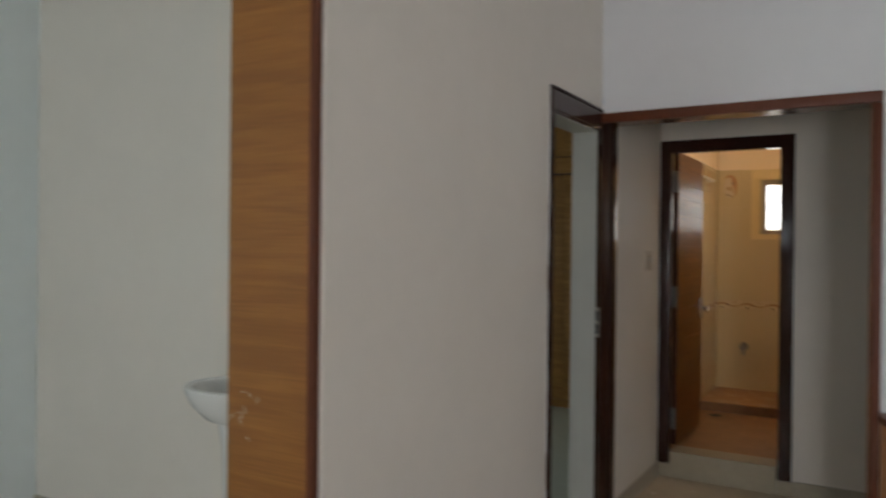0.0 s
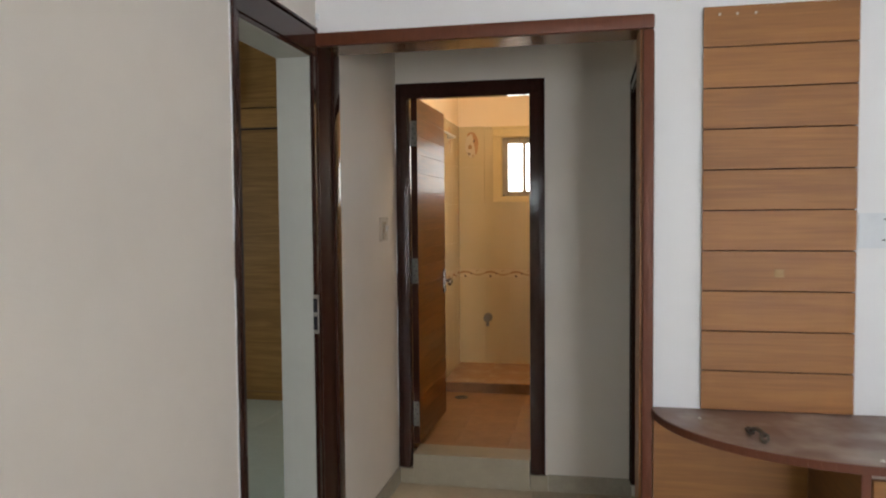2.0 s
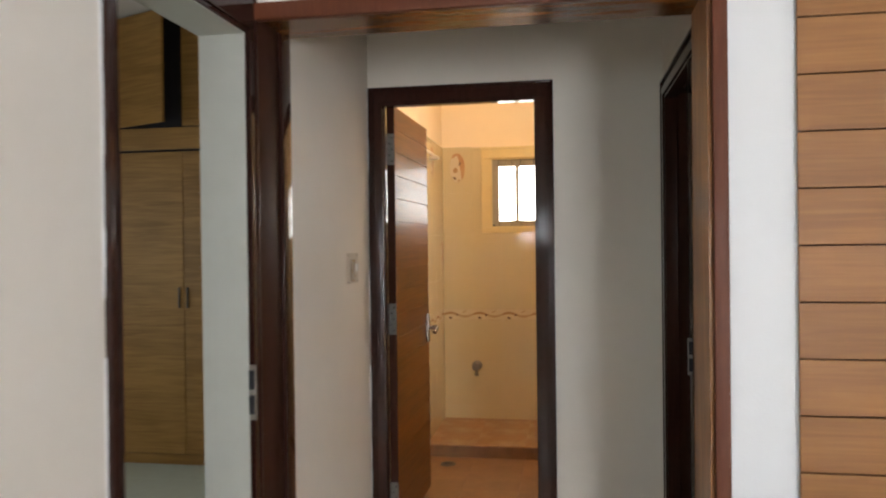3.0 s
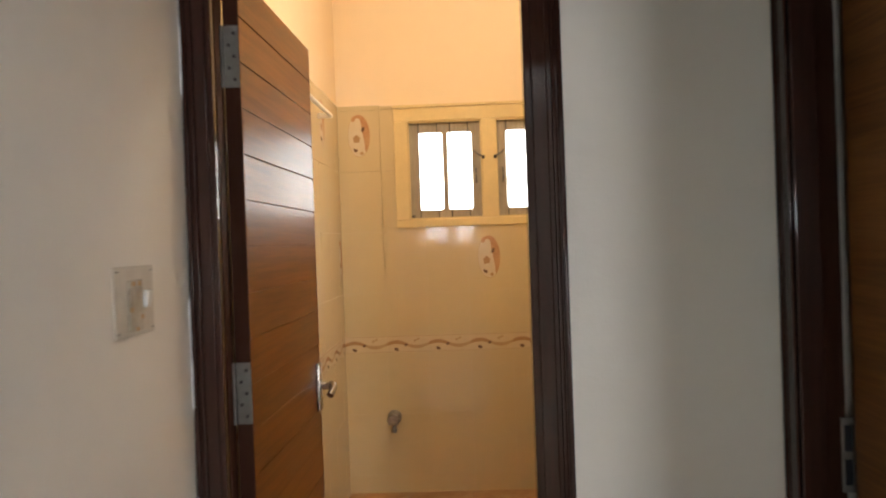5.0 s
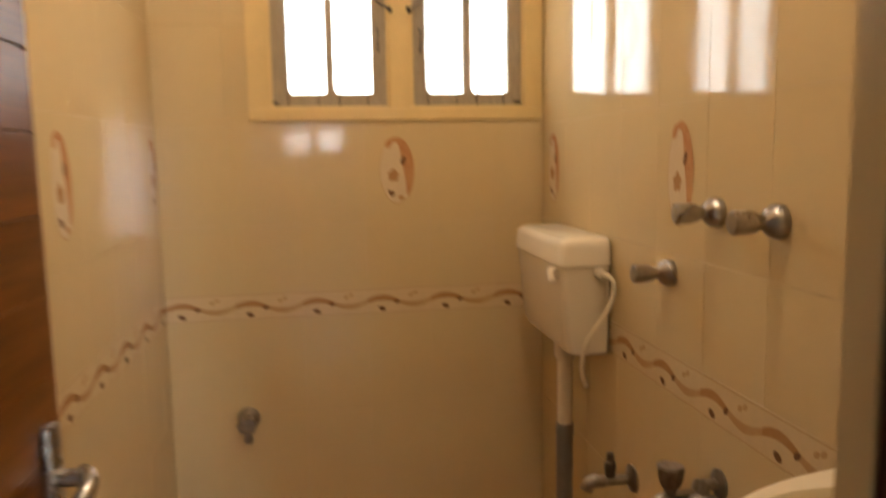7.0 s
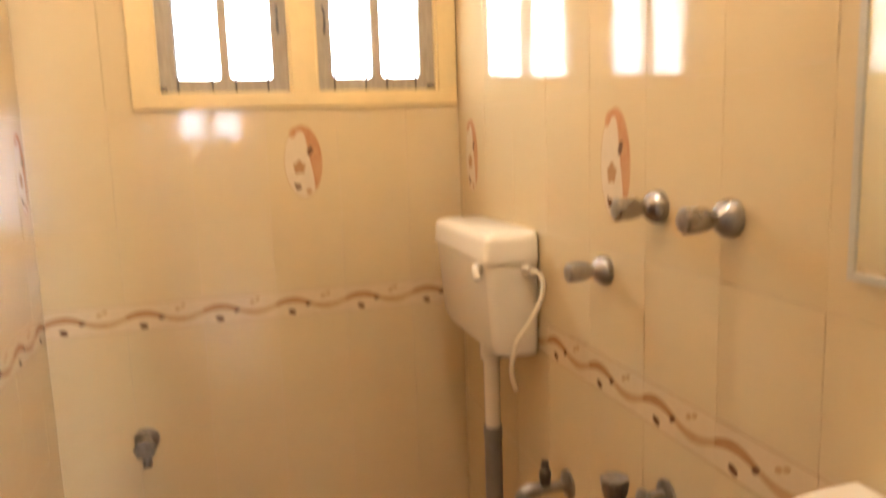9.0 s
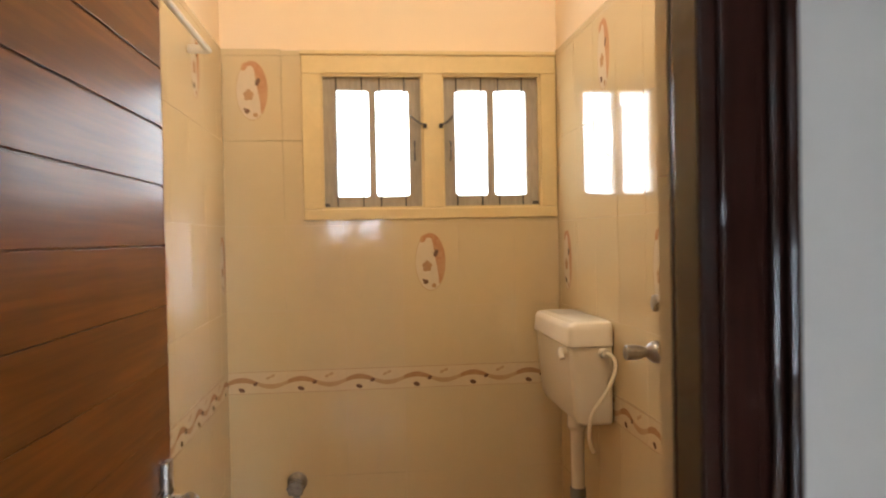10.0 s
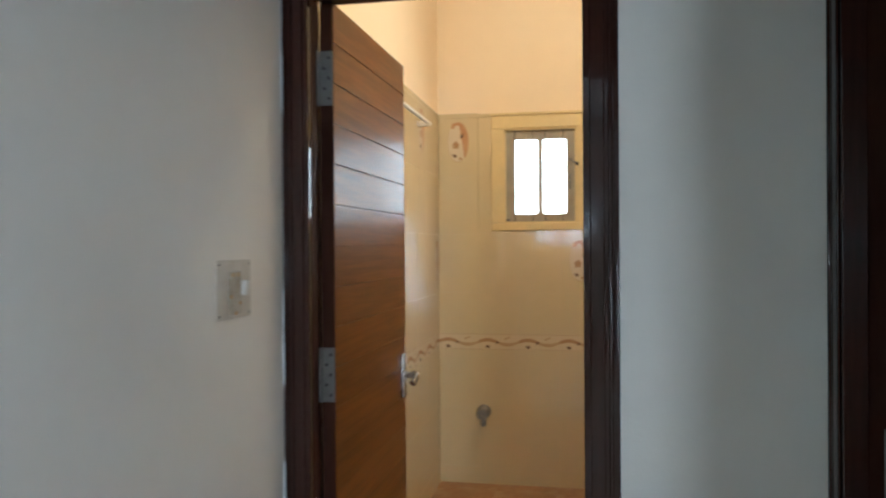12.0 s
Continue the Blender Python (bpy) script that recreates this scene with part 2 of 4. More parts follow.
# ---- building blocks ----
def box(bm, x0, x1, y0, y1, z0, z1, bevel=0.0):
    x0, x1, y0, y1, z0, z1 = min(x0, x1), max(x0, x1), min(y0, y1), max(y0, y1), min(z0, z1), max(z0, z1)
    v = [bm.verts.new((x, y, z)) for x in (x0, x1) for y in (y0, y1) for z in (z0, z1)]
    fs = [bm.faces.new([v[i] for i in f]) for f in ((0, 1, 3, 2), (4, 6, 7, 5), (0, 4, 5, 1), (2, 3, 7, 6), (0, 2, 6, 4), (1, 5, 7, 3))]
    if bevel:
        edges = list({e for f in fs for e in f.edges})
        bmesh.ops.bevel(bm, geom=edges, offset=bevel, segments=2, affect="EDGES", profile=0.6)
    return bm


def boxes(*dims, bevel=0.0):
    bm = bmesh.new()
    for d in dims:
        box(bm, *d, bevel=bevel)
    return bm


def lathe(bm, profile, m=None, steps=20):
    """A turned shape: pairs of radius and height along z, placed by m."""
    m = m or Matrix()
    rings = []
    for r, h in profile:
        rings.append([bm.verts.new(m @ Vector((max(r, 1e-4) * math.cos(a), max(r, 1e-4) * math.sin(a), h))) for a in (2 * math.pi * k / steps for k in range(steps))])
    for a, b in zip(rings, rings[1:]):
        for k in range(steps):
            bm.faces.new((a[k], a[(k + 1) % steps], b[(k + 1) % steps], b[k]))
    bm.faces.new(rings[0][::-1])
    bm.faces.new(rings[-1])
    return bm


def tube(bm, points, radius, steps=16):
    """A round bar along a line of points."""
    pts = [Vector(p) for p in points]
    rings = []
    for k, p in enumerate(pts):
        d = (pts[min(k + 1, len(pts) - 1)] - pts[max(k - 1, 0)]).normalized()
        q = d.to_track_quat("Z", "Y")
        rings.append([bm.verts.new(p + q @ Vector((radius * math.cos(a), radius * math.sin(a), 0))) for a in (2 * math.pi * j / steps for j in range(steps))])
    for a, b in zip(rings, rings[1:]):
        for j in range(steps):
            bm.faces.new((a[j], a[(j + 1) % steps], b[(j + 1) % steps], b[j]))
    bm.faces.new(rings[0][::-1])
    bm.faces.new(rings[-1])
    return bm


def curve(a, b, c, d, n=10):
    """Points of a cubic arc."""
    a, b, c, d = (Vector(v) for v in (a, b, c, d))
    return [(1 - t) ** 3 * a + 3 * t * (1 - t) ** 2 * b + 3 * t * t * (1 - t) * c + t**3 * d for t in (k / n for k in range(n + 1))]


def slab(bm, outline, z0, z1):
    """A flat slab from a closed outline of (x, y)."""
    lo, hi = [[bm.verts.new((x, y, z)) for x, y in outline] for z in (z0, z1)]
    bm.faces.new(lo[::-1])
    bm.faces.new(hi)
    for k in range(len(outline)):
        j = (k + 1) % len(outline)
        bm.faces.new((lo[k], lo[j], hi[j], hi[k]))
    return bm


def mesh(name, bm, mat, smooth=False):
    bmesh.ops.recalc_face_normals(bm, faces=bm.faces[:])
    me = bpy.data.meshes.new(name)
    bm.to_mesh(me)
    bm.free()
    me.materials.append(mat)
    if smooth:
        me.shade_smooth()
        me.set_sharp_from_angle(angle=radians(29))
    return me


def part(name, bm, mat, parent, label="", smooth=False):
    ob = new(name, mesh(name, bm, mat, smooth))
    ob.parent = parent
    return tagged(ob, label)


def structure(name, bm, mat, label, category="wall"):
    return tagged(new(name, mesh(name, bm, mat)), label, category, kind="structure")


def thing(name, at, label, category, group=""):
    ob = new(name)
    ob.location = at
    ob.empty_display_size = 0.05
    bpy.context.view_layer.update()
    return tagged(ob, label, category, group)


def bit(name, bm, mat, parent, label="", smooth=False):
    """A part whose mesh is drawn in world places."""
    ob = part(name, bm, mat, parent, label, smooth)
    if parent.type == "EMPTY":
        ob.matrix_parent_inverse = Matrix.Translation(parent.location).inverted()
    return ob


# ---- structure ----
LX, TVY, ARCH_B, BWY, BWI = -1.137, 3.745, 3.972, 4.93, 5.05   # left wall, television wall, arch's back, bath wall's two faces
BX0, BX1, BY1 = -1.18, 0.052, 7.13                              # bathroom tile faces

structure("floor", boxes((-4.9, 3.9, -3.8, 7.5, FLOOR - 0.12, FLOOR - 0.008)), GROUT, "concrete floor bed under the beige floor tiles", "floor")
structure("ceiling", boxes((-4.9, 3.9, -3.8, 7.5, CEIL, CEIL + 0.12)), WHITE, "plain white painted ceiling", "ceiling")

# left wall with the bedroom door's opening
structure("wall_left", boxes(
    (-1.452, LX, 1.528, 2.95, FLOOR, CEIL),
    (-1.269, LX, 2.95, 3.088, FLOOR, CEIL),
    (-1.269, LX, 3.088, 3.672, 1.988, CEIL),
    (-1.269, LX, 3.672, BWY, FLOOR, CEIL)), PAINT, "warm white painted plaster wall beside the bedroom door")
# television wall with the passage's opening
structure("wall_television", boxes(
    (LX, 0.10, TVY, ARCH_B, 2.075, CEIL),
    (0.10, 3.8, TVY, ARCH_B, FLOOR, CEIL)), WHITE, "white painted wall over the passage and behind the television panel")
# wall with the bathroom door
structure("wall_bath_door", boxes(
    (-1.30, -1.137, BWY, BWI, FLOOR, CEIL),
    (-1.137, -0.336, BWY, BWI, 2.085, CEIL),
    (-0.336, 0.24, BWY, BWI, FLOOR, CEIL)), PAINT, "white painted wall around the bathroom door")
structure("wall_passage_right", boxes(
    (0.11, 0.24, ARCH_B, BWY, 2.058, CEIL)), PAINT, "white painted passage wall over the side door")
# Out of view; added to shut light out behind the side door.
structure("wall_side_room", boxes((0.24, 1.7, 5.3, 5.4, FLOOR, CEIL), (1.7, 1.8, ARCH_B, 5.4, FLOOR, CEIL)), PAINT, "plain painted wall of the unlit side room")

# outer walls that close the place
structure("wall_balcony", boxes(
    (-2.3, -1.35, -3.75, -3.55, FLOOR, CEIL), (-0.35, 1.25, -3.75, -3.55, FLOOR, CEIL), (-1.35, -0.35, -3.75, -3.55, FLOOR, 1.43), (-1.35, -0.35, -3.75, -3.55, 1.89, CEIL), (1.25, 2.25, -3.75, -3.55, FLOOR, 0.13), (2.25, 2.9, -3.75, -3.55, FLOOR, CEIL), (3.7, 3.9, -3.75, -3.55, FLOOR, CEIL), (2.9, 3.7, -3.75, -3.55, FLOOR, 0.8), (2.9, 3.7, -3.75, -3.55, 2.0, CEIL), (1.25, 2.25, -3.75, -3.55, 2.05, CEIL),
    (-4.9, -3.5, -3.75, -3.55, FLOOR, CEIL), (-3.5, -2.3, -3.75, -3.55, FLOOR, 0.8), (-3.5, -2.3, -3.75, -3.55, 2.0, CEIL)), PAINT, "painted wall with a balcony door and a window")
# The opening is made up for the side fill lamp, out of view.
structure("wall_right", boxes((3.8, 3.9, -3.55, 1.95, FLOOR, CEIL), (3.8, 3.9, 3.05, TVY, FLOOR, CEIL), (3.8, 3.9, 1.95, 3.05, FLOOR, 0.95), (3.8, 3.9, 1.95, 3.05, 2.05, CEIL)), WHITE, "white painted side wall of the hall with a window")
structure("wall_far_left", boxes(
    (-4.75, -4.5, -3.55, 3.8, FLOOR, CEIL), (-4.75, -4.5, 5.0, 7.3, FLOOR, CEIL), (-4.75, -4.5, 3.8, 5.0, FLOOR, 0.8), (-4.75, -4.5, 3.8, 5.0, 2.0, CEIL)), PAINT, "pale painted outer wall of dining corner and bedroom")
structure("wall_dining", boxes((-4.5, -1.452, 2.40, 2.95, FLOOR, CEIL)), PAINT, "grey-white painted wall behind the washbasin")
structure("wall_dining_side", boxes((-4.5, -3.887, -3.55, 2.40, FLOOR, CEIL)), DAYLIT_BLUE, "pale blue-white painted side wall of the dining corner")
structure("wall_bedroom_back", boxes((-4.5, -1.33, 7.12, 7.3, FLOOR, CEIL)), PAINT, "plain painted bedroom wall behind the wardrobe")

# bathroom walls: plaster body, tiled up to 2.1 m
structure("wall_bath_left", boxes((-1.33, -1.19, BWI, 7.3, FLOOR, 2.107), (-1.33, -1.186, BWI, 7.3, 2.107, CEIL)), PEACH, "peach painted bathroom wall over cream glazed tiles")
structure("wall_bath_right", boxes((0.062, 0.22, BWI, 7.3, FLOOR, 2.107), (0.058, 0.22, BWI, 7.3, 2.107, CEIL)), PEACH, "peach painted bathroom wall over cream tiles, beside the cistern")
structure("wall_bath_back", boxes(
    (-1.19, 0.062, 7.14, 7.3, FLOOR, 1.50), (-1.19, -0.86, 7.14, 7.3, 1.50, 2.08), (0.03, 0.062, 7.14, 7.3, 1.50, 2.08),
    (-1.186, 0.058, 7.136, 7.3, 2.08, CEIL)), PEACH, "peach painted bathroom wall with a small window over cream tiles")
structure("wall_bath_front", boxes((-1.19, -1.137, BWI, 5.06, FLOOR, CEIL), (-0.392, -0.3365, 5.0195, 5.046, FLOOR, 2.072), (-0.3365, 0.062, BWI, 5.052, FLOOR, 2.107), (-0.336, 0.062, BWI, 5.056, 2.107, CEIL), (-1.137, -0.336, BWI, 5.06, 2.09, CEIL)), PEACH, "peach painted inner side of the bathroom's door wall")

structure("tile_bed_left", boxes((-1.1895, -1.1812, 5.061, 7.138, 0.05, 2.105)), TILE_BED, "cream joint mortar behind the wall tiles", "wall")
structure("tile_bed_right", boxes((0.0532, 0.0615, 5.061, 7.138, 0.05, 2.105)), TILE_BED, "cream joint mortar behind the wall tiles", "wall")
structure("tile_bed_back", boxes((-1.181, 0.053, 7.1312, 7.1395, 0.05, 1.49)), TILE_BED, "cream joint mortar behind the wall tiles", "wall")

# ---- passage lining, skirting and the step ----
arch = thing("passage_lining", (0.09, 3.86, FLOOR), "varnished teak lining of the passage opening with red-brown edge", "door lining")
arch["kind"] = "structure"
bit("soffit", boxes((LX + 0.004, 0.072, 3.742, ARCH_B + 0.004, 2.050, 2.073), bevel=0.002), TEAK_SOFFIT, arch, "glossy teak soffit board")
bit("right_board", boxes((0.072, 0.098, 3.742, ARCH_B + 0.004, FLOOR, 2.073), bevel=0.003), TEAK_Z, arch)
bit("head_edge", boxes((LX + 0.004, 0.12, 3.715, 3.742, 2.032, 2.083), bevel=0.009), RED_EDGE, arch, "rounded red-brown head edge", True)
bit("side_edge", boxes((0.080, 0.12, 3.715, 3.742, FLOOR, 2.032), bevel=0.012), RED_EDGE, arch, "rounded red-brown side edge", True)
bit("left_board", boxes((LX + 0.001, LX + 0.007, 3.744, 3.90, FLOOR, 2.05), bevel=0.002), DARK_MATT, arch, "dark varnished side board", True)
bit("left_bead", boxes((LX + 0.001, LX + 0.016, 3.90, ARCH_B, FLOOR, 2.05), bevel=0.006), DARK, arch, "dark glossy bead", True)

structure("baseboard", boxes(
    (LX, LX + 0.01, 1.53, 3.03, FLOOR, 0.0), (LX, LX + 0.01, ARCH_B + 0.01, BWY, FLOOR, 0.0), (-0.321, 0.108, BWY - 0.01, BWY, FLOOR, 0.0),
    (-3.887, -1.46, 2.39, 2.40, FLOOR, 0.0), (-1.279, -1.269, 3.72, 4.9, FLOOR, 0.0)), SKIRT, "grey-beige tile skirting along the floor", "baseboard")
structure("door_step", boxes((-1.055, -0.418, 4.905, 5.09, FLOOR, 0.078), (-1.135, -1.056, 4.912, 5.04, FLOOR, -0.006), (-0.417, -0.322, 4.912, 5.04, FLOOR, -0.006), bevel=0.004), MARBLE, "pale marble step into the bathroom", "step")


def door_frame(name, label, plane, lo, hi, top, depth, faces=(0.08, 0.08, 0.08), normal="y", sign=-1):
    """A dark moulded frame round an opening: lo..hi its outer width along the wall, faces the widths of its two jambs and head,
    depth how far it reaches behind the wall's face."""
    f = thing(name, (0, 0, 0), label, "door frame")
    f["kind"] = "structure"

    def piece(nm, u0, u1, out, back, z0, z1, bev, mat=DARK):
        v0, v1 = plane + sign * out, plane - sign * back
        d = (u0, u1, v0, v1, z0, z1) if normal == "y" else (v0, v1, u0, u1, z0, z1)
        return bit(nm, boxes(d, bevel=bev), mat, f, "", nm == "bead")

    fl, fr, fh = faces
    cut = min(depth, 0.045)
    for e, s, w in ((lo, 1, fl), (hi, -1, fr)):
        piece("jamb", e, e + s * w, 0.006, cut, -0.005, top, 0.003)
        if depth > cut:
            piece("rebate", e, e + s * (w - 0.016), -cut, depth if s > 0 else min(depth, 0.088), -0.005, top - 0.016, 0.002, DARK_MATT)
        # Matt sheet added over the jamb's inner face to dull its reflection.
        if s > 0 and depth > cut:
            piece("lining", e + w, e + w + 0.0022, -0.016, cut, -0.005, top - fh, 0.0005, DARK_MATT)
        piece("flat_band", e + s * w * 0.40, e + s * w * 0.82, 0.012, -0.006, -0.005, top - fh + 0.014, 0.003)
        piece("bead", e, e + s * 0.011, 0.015, -0.006, -0.005, top, 0.004)
        piece("bead", e + s * 0.015, e + s * 0.024, 0.012, -0.006, -0.005, top - 0.015, 0.004)
    piece("head", lo + fl, hi - fr, 0.006, cut, top - fh, top, 0.003)
    if depth > cut:
        piece("rebate", lo + fl, hi - fr, -cut, depth, top - fh + 0.016, top - 0.016, 0.002)
    piece("flat_band", lo + fl * 0.4, hi - fr * 0.4, 0.012, -0.006, top - fh + 0.014, top - fl * 0.45, 0.003)
    piece("bead", lo + 0.011, hi - 0.011, 0.015, -0.006, top - 0.011, top, 0.004)
    return f


bath_frame = door_frame("door_frame_bath", "dark brown glossy varnished door frame of the bathroom", BWY, -1.136, -0.336, 2.09, 0.12, (0.064, 0.08, 0.08))
bed_frame = door_frame("door_frame_bedroom", "dark brown varnished bedroom door frame with steel strike plate", LX, 3.04, 3.728, 2.104, 0.0, (0.048, 0.056, 0.118), "x", 1)
side_frame = door_frame("door_frame_side", "dark brown varnished frame of the side door", 0.11, 3.98, 4.925, 2.06, 0.13, (0.07, 0.07, 0.08), "x", -1)




def paint_bead(frame_thing, at, z0, z1):
    """White wall paint run unevenly along a frame's upright edge; at(w, d) is a stretch's footprint."""
    bm, z = bmesh.new(), z0
    while z < z1:
        l = random.uniform(0.05, 0.22)
        if random.random() < 0.75:
            box(bm, *at(random.uniform(0.0012, 0.0042), random.uniform(0.001, 0.003)), z, min(z + l, z1))
        z += l
    bit("paint_bead", bm, WHITE, frame_thing, "white paint smeared along the frame")


paint_bead(bath_frame, lambda w, d: (-1.1368, -1.1368 + w, BWY - 0.015 - d, BWY - 0.012), 0.02, 2.085)
paint_bead(bath_frame, lambda w, d: (-0.3358, -0.3358 + w * 0.5, BWY - 0.004, BWY - 0.001), 0.02, 2.085)
# Here the bead also stands in for the wall's bright lit edge.
paint_bead(bed_frame, lambda w, d: (LX, LX + 0.002 + d, 3.0395 - w, 3.0395), 0.02, 2.10)

structure("door_reveal", boxes((-1.268, LX + 0.001, 3.668, 3.672, FLOOR, 1.984), (-1.268, LX + 0.001, 3.088, 3.092, FLOOR, 1.984), (-1.268, LX + 0.001, 3.088, 3.672, 1.984, 1.988)), REVEAL, "grey-white undercoated reveal of the bedroom door", "door reveal")


def strike(parent, x, y, z, facing):
    """A steel strike plate with two dark slots; facing is the way of its normal along y or x."""
    n = facing
    if n in ("-y", "+y"):
        s = -1 if n == "-y" else 1
        p = bit("strike_plate", boxes((x - 0.013, x + 0.013, y, y + s * 0.003, z - 0.075, z + 0.075), bevel=0.001), CHROME, parent, "steel strike plate")
        for k in (-0.034, 0.034):
            bit("slot", boxes((x - 0.008, x + 0.008, y + s * 0.003, y + s * 0.0045, z + k - 0.026, z + k + 0.026)), BLACK, p)


strike(bed_frame, -1.128, 3.672, 1.012, "-y")
strike(side_frame, 0.20, 4.871, 0.945, "-y")

# ---- doors ----


def leaf(name, label, length, height, mat):
    """A flush door with shallow horizontal grooves: boards along local x, face at local y = 0."""
    d = thing(name, (0, 0, 0), label, "door")
    part("core", boxes((0.0, length, 0.004, 0.034, 0, height)), mat, d)
    step = 0.1045
    n = int(height / step) + 1
    for k in range(n):
        z1 = height - k * step
        z0 = max(z1 - step + (0.004 if k < 5 else 0.0028 if k == 5 else 0.0012), 0)
        if z1 - z0 > 0.01:
            part("plank", boxes((0.0, length, 0, 0.004, z0, z1), bevel=0.0012 if k < 6 else 0.0004), mat, d)
    part("hinge_edge", boxes((-0.003, 0, 0.001, 0.036, 0, height)), DARK_MATT, d, "dark stained hinge edge")
    part("edge_strip", boxes((length, length + 0.004, 0, 0.034, 0, height)), RED_EDGE, d, "darker edge strip")
    return d


bath_door = leaf("door_bath", "teak veneered bathroom door with horizontal grooves, standing open inwards", 0.695, 1.935, TEAK_DOOR)
handle_plate = part("handle_plate", boxes((0.632, 0.672, -0.013, 0, 0.790, 0.938), bevel=0.005), CHROME, bath_door, "chrome backplate", True)
bm = bmesh.new()
tube(bm, [(0.652, -0.011, 0.866), (0.652, -0.040, 0.866)], 0.012)
tube(bm, curve((0.658, -0.040, 0.870), (0.648, -0.058, 0.870), (0.625, -0.060, 0.866), (0.600, -0.050, 0.846), 10), 0.0115)
lever = part("lever", bm, CHROME, handle_plate, "worn chrome lever handle", True)
bath_door.matrix_world = pose(-1.045, 5.037, 0.095, 0, 0, math.degrees(math.atan2(0.694, 0.014)))
for z in (1.74, 0.977, 0.17):
    h = part("hinge", boxes((-0.0055, -0.003, 0.0, 0.034, z - 0.07, z + 0.07), bevel=0.0008), STEEL, bath_door, "worn steel hinge leaf")
    for k in range(5):
        bm = bmesh.new()
        lathe(bm, [(0.0042, 0), (0.0042, 0.001), (0.003, 0.0016)], Matrix.Translation((-0.0055, 0.011 + 0.012 * (k % 2), z - 0.052 + 0.026 * k)) @ pose(0, 0, 0, 0, -90, 0), 8)
        part("screw", bm, SCREW, h)
    bm = bmesh.new()
    tube(bm, [(-0.006, 0.039, z - 0.07), (-0.006, 0.039, z + 0.07)], 0.005)
    part("knuckle", bm, STEEL, h, "", True)

side_door = thing("door_side", (0.2, 4.46, 0), "brown veneered side door, shut in its dark frame", "door")
bit("panel", boxes((0.205, 0.24, 4.052, 4.853, -0.06, 1.978), bevel=0.002), TEAK_Y, side_door)

# ---- hall: end panel of the partition ----
end_panel = thing("partition_end_panel", (-1.3, 1.51, FLOOR), "teak veneered end panel of the partition with dark edge strip", "wall panel")
bit("veneer", boxes((-1.46, -1.166, 1.503, 1.527, FLOOR, 2.7)), TEAK_X, end_panel)
bit("edge_strip", boxes((-1.166, -1.148, 1.497, 1.527, FLOOR, 2.7), bevel=0.003), RED_EDGE, end_panel, "dark red-brown edge strip")
bm = bmesh.new()
for k in range(9):
    u, w = random.uniform(-1.45, -1.33), random.uniform(0.85, 1.05)
    a = random.uniform(0, 3.1)
    l = random.uniform(0.006, 0.022)
    p = [(u + l * math.cos(a) * s - 0.002 * math.sin(a) * q, w + l * math.sin(a) * s + 0.002 * math.cos(a) * q) for s, q in ((-1, 0), (0, -1), (1, 0), (0, 1))]
    vs = [bm.verts.new((x, 1.5025, z)) for x, z in p]
    bm.faces.new(vs)
bit("scuff", bm, SCUFF, end_panel, "pale scuff marks")

# ---- hall: television panel and counter ----
tv_panel = thing("teak_wall_cladding", (0.53, 3.735, 0.69), "teak veneered wall panel of ten horizontal boards over the counter", "wall cladding")
bit("backing", boxes((0.286, 0.777, 3.738, 3.744, 0.691, 2.09)), DARK_MATT, tv_panel)
for k in range(10):
    z1 = 2.094 - k * 0.1404
    bit("board", boxes((0.283, 0.78, 3.726, 3.738, z1 - 0.1362, z1), bevel=0.0008), TEAK_X, tv_panel)
outlet = bit("socket_sticker", boxes((0.522, 0.552, 3.724, 3.726, 1.162, 1.190)), STICKER, tv_panel, "torn pale sticker")
for x in (0.335, 0.392, 0.452):
    bit("nail", boxes((x - 0.003, x + 0.003, 3.721, 3.726, 2.062, 2.070)), SCUFF, tv_panel)

tv_unit = thing("television_counter", (1.0, 3.45, FLOOR), "curved brown laminate television counter with teak drawers, dusty", "tv unit")


def d_outline(r, x0, x1, yb):
    pts = [(0.75 - r * math.cos(a), TVY - 0.87 * r * math.sin(a)) for a in (math.pi / 2 * k / 28 for k in range(29))]
    return [p for p in pts if p[1] < yb] + [(x1, TVY - 0.87 * r), (x1, yb)] + [(pts[0][0], yb)]


bit("top", slab(bmesh.new(), d_outline(0.632, 0.118, 2.2, TVY - 0.002), 0.6635, 0.69), COUNTER, tv_unit, "dusty brown laminate top")
bm = bmesh.new()
edge = d_outline(0.632, 0.118, 2.2, TVY - 0.002)[:-2]
for (xa, ya), (xb, yb) in zip(edge, edge[1:]):
    n2 = Vector((yb - ya, xa - xb, 0)).normalized() * -0.004
    q = [bm.verts.new(v) for v in ((xa, ya, 0.6630), (xb, yb, 0.6630), (xb, yb, 0.688), (xa, ya, 0.688))]
    w = [bm.verts.new(v.co - n2) for v in q]
    for f in ((0, 1, 2, 3), (7, 6, 5, 4)):
        bm.faces.new([(q + w)[i] for i in f])
    for i in range(4):
        j = (i + 1) % 4
        bm.faces.new((q[i], q[j], w[j], w[i]))
bit("edge_band", bm, RED_EDGE, tv_unit, "red-brown edge band")
bit("back_panel", boxes((0.122, 2.2, 3.730, 3.743, FLOOR, 0.663)), TEAK_X, tv_unit)
bit("lower_shelf", slab(bmesh.new(), d_outline(0.615, 0.13, 0.64, 3.729)[:-2] + [(0.64, TVY - 0.525), (0.64, 3.729), (0.135, 3.729)], 0.295, 0.32), SHELF_GREY, tv_unit, "grey dusty lower shelf")
bit("plinth_shelf", slab(bmesh.new(), d_outline(0.600, 0.13, 0.64, 3.729)[:-2] + [(0.64, TVY - 0.515), (0.64, 3.729), (0.15, 3.729)], FLOOR, 0.0), COUNTER, tv_unit)
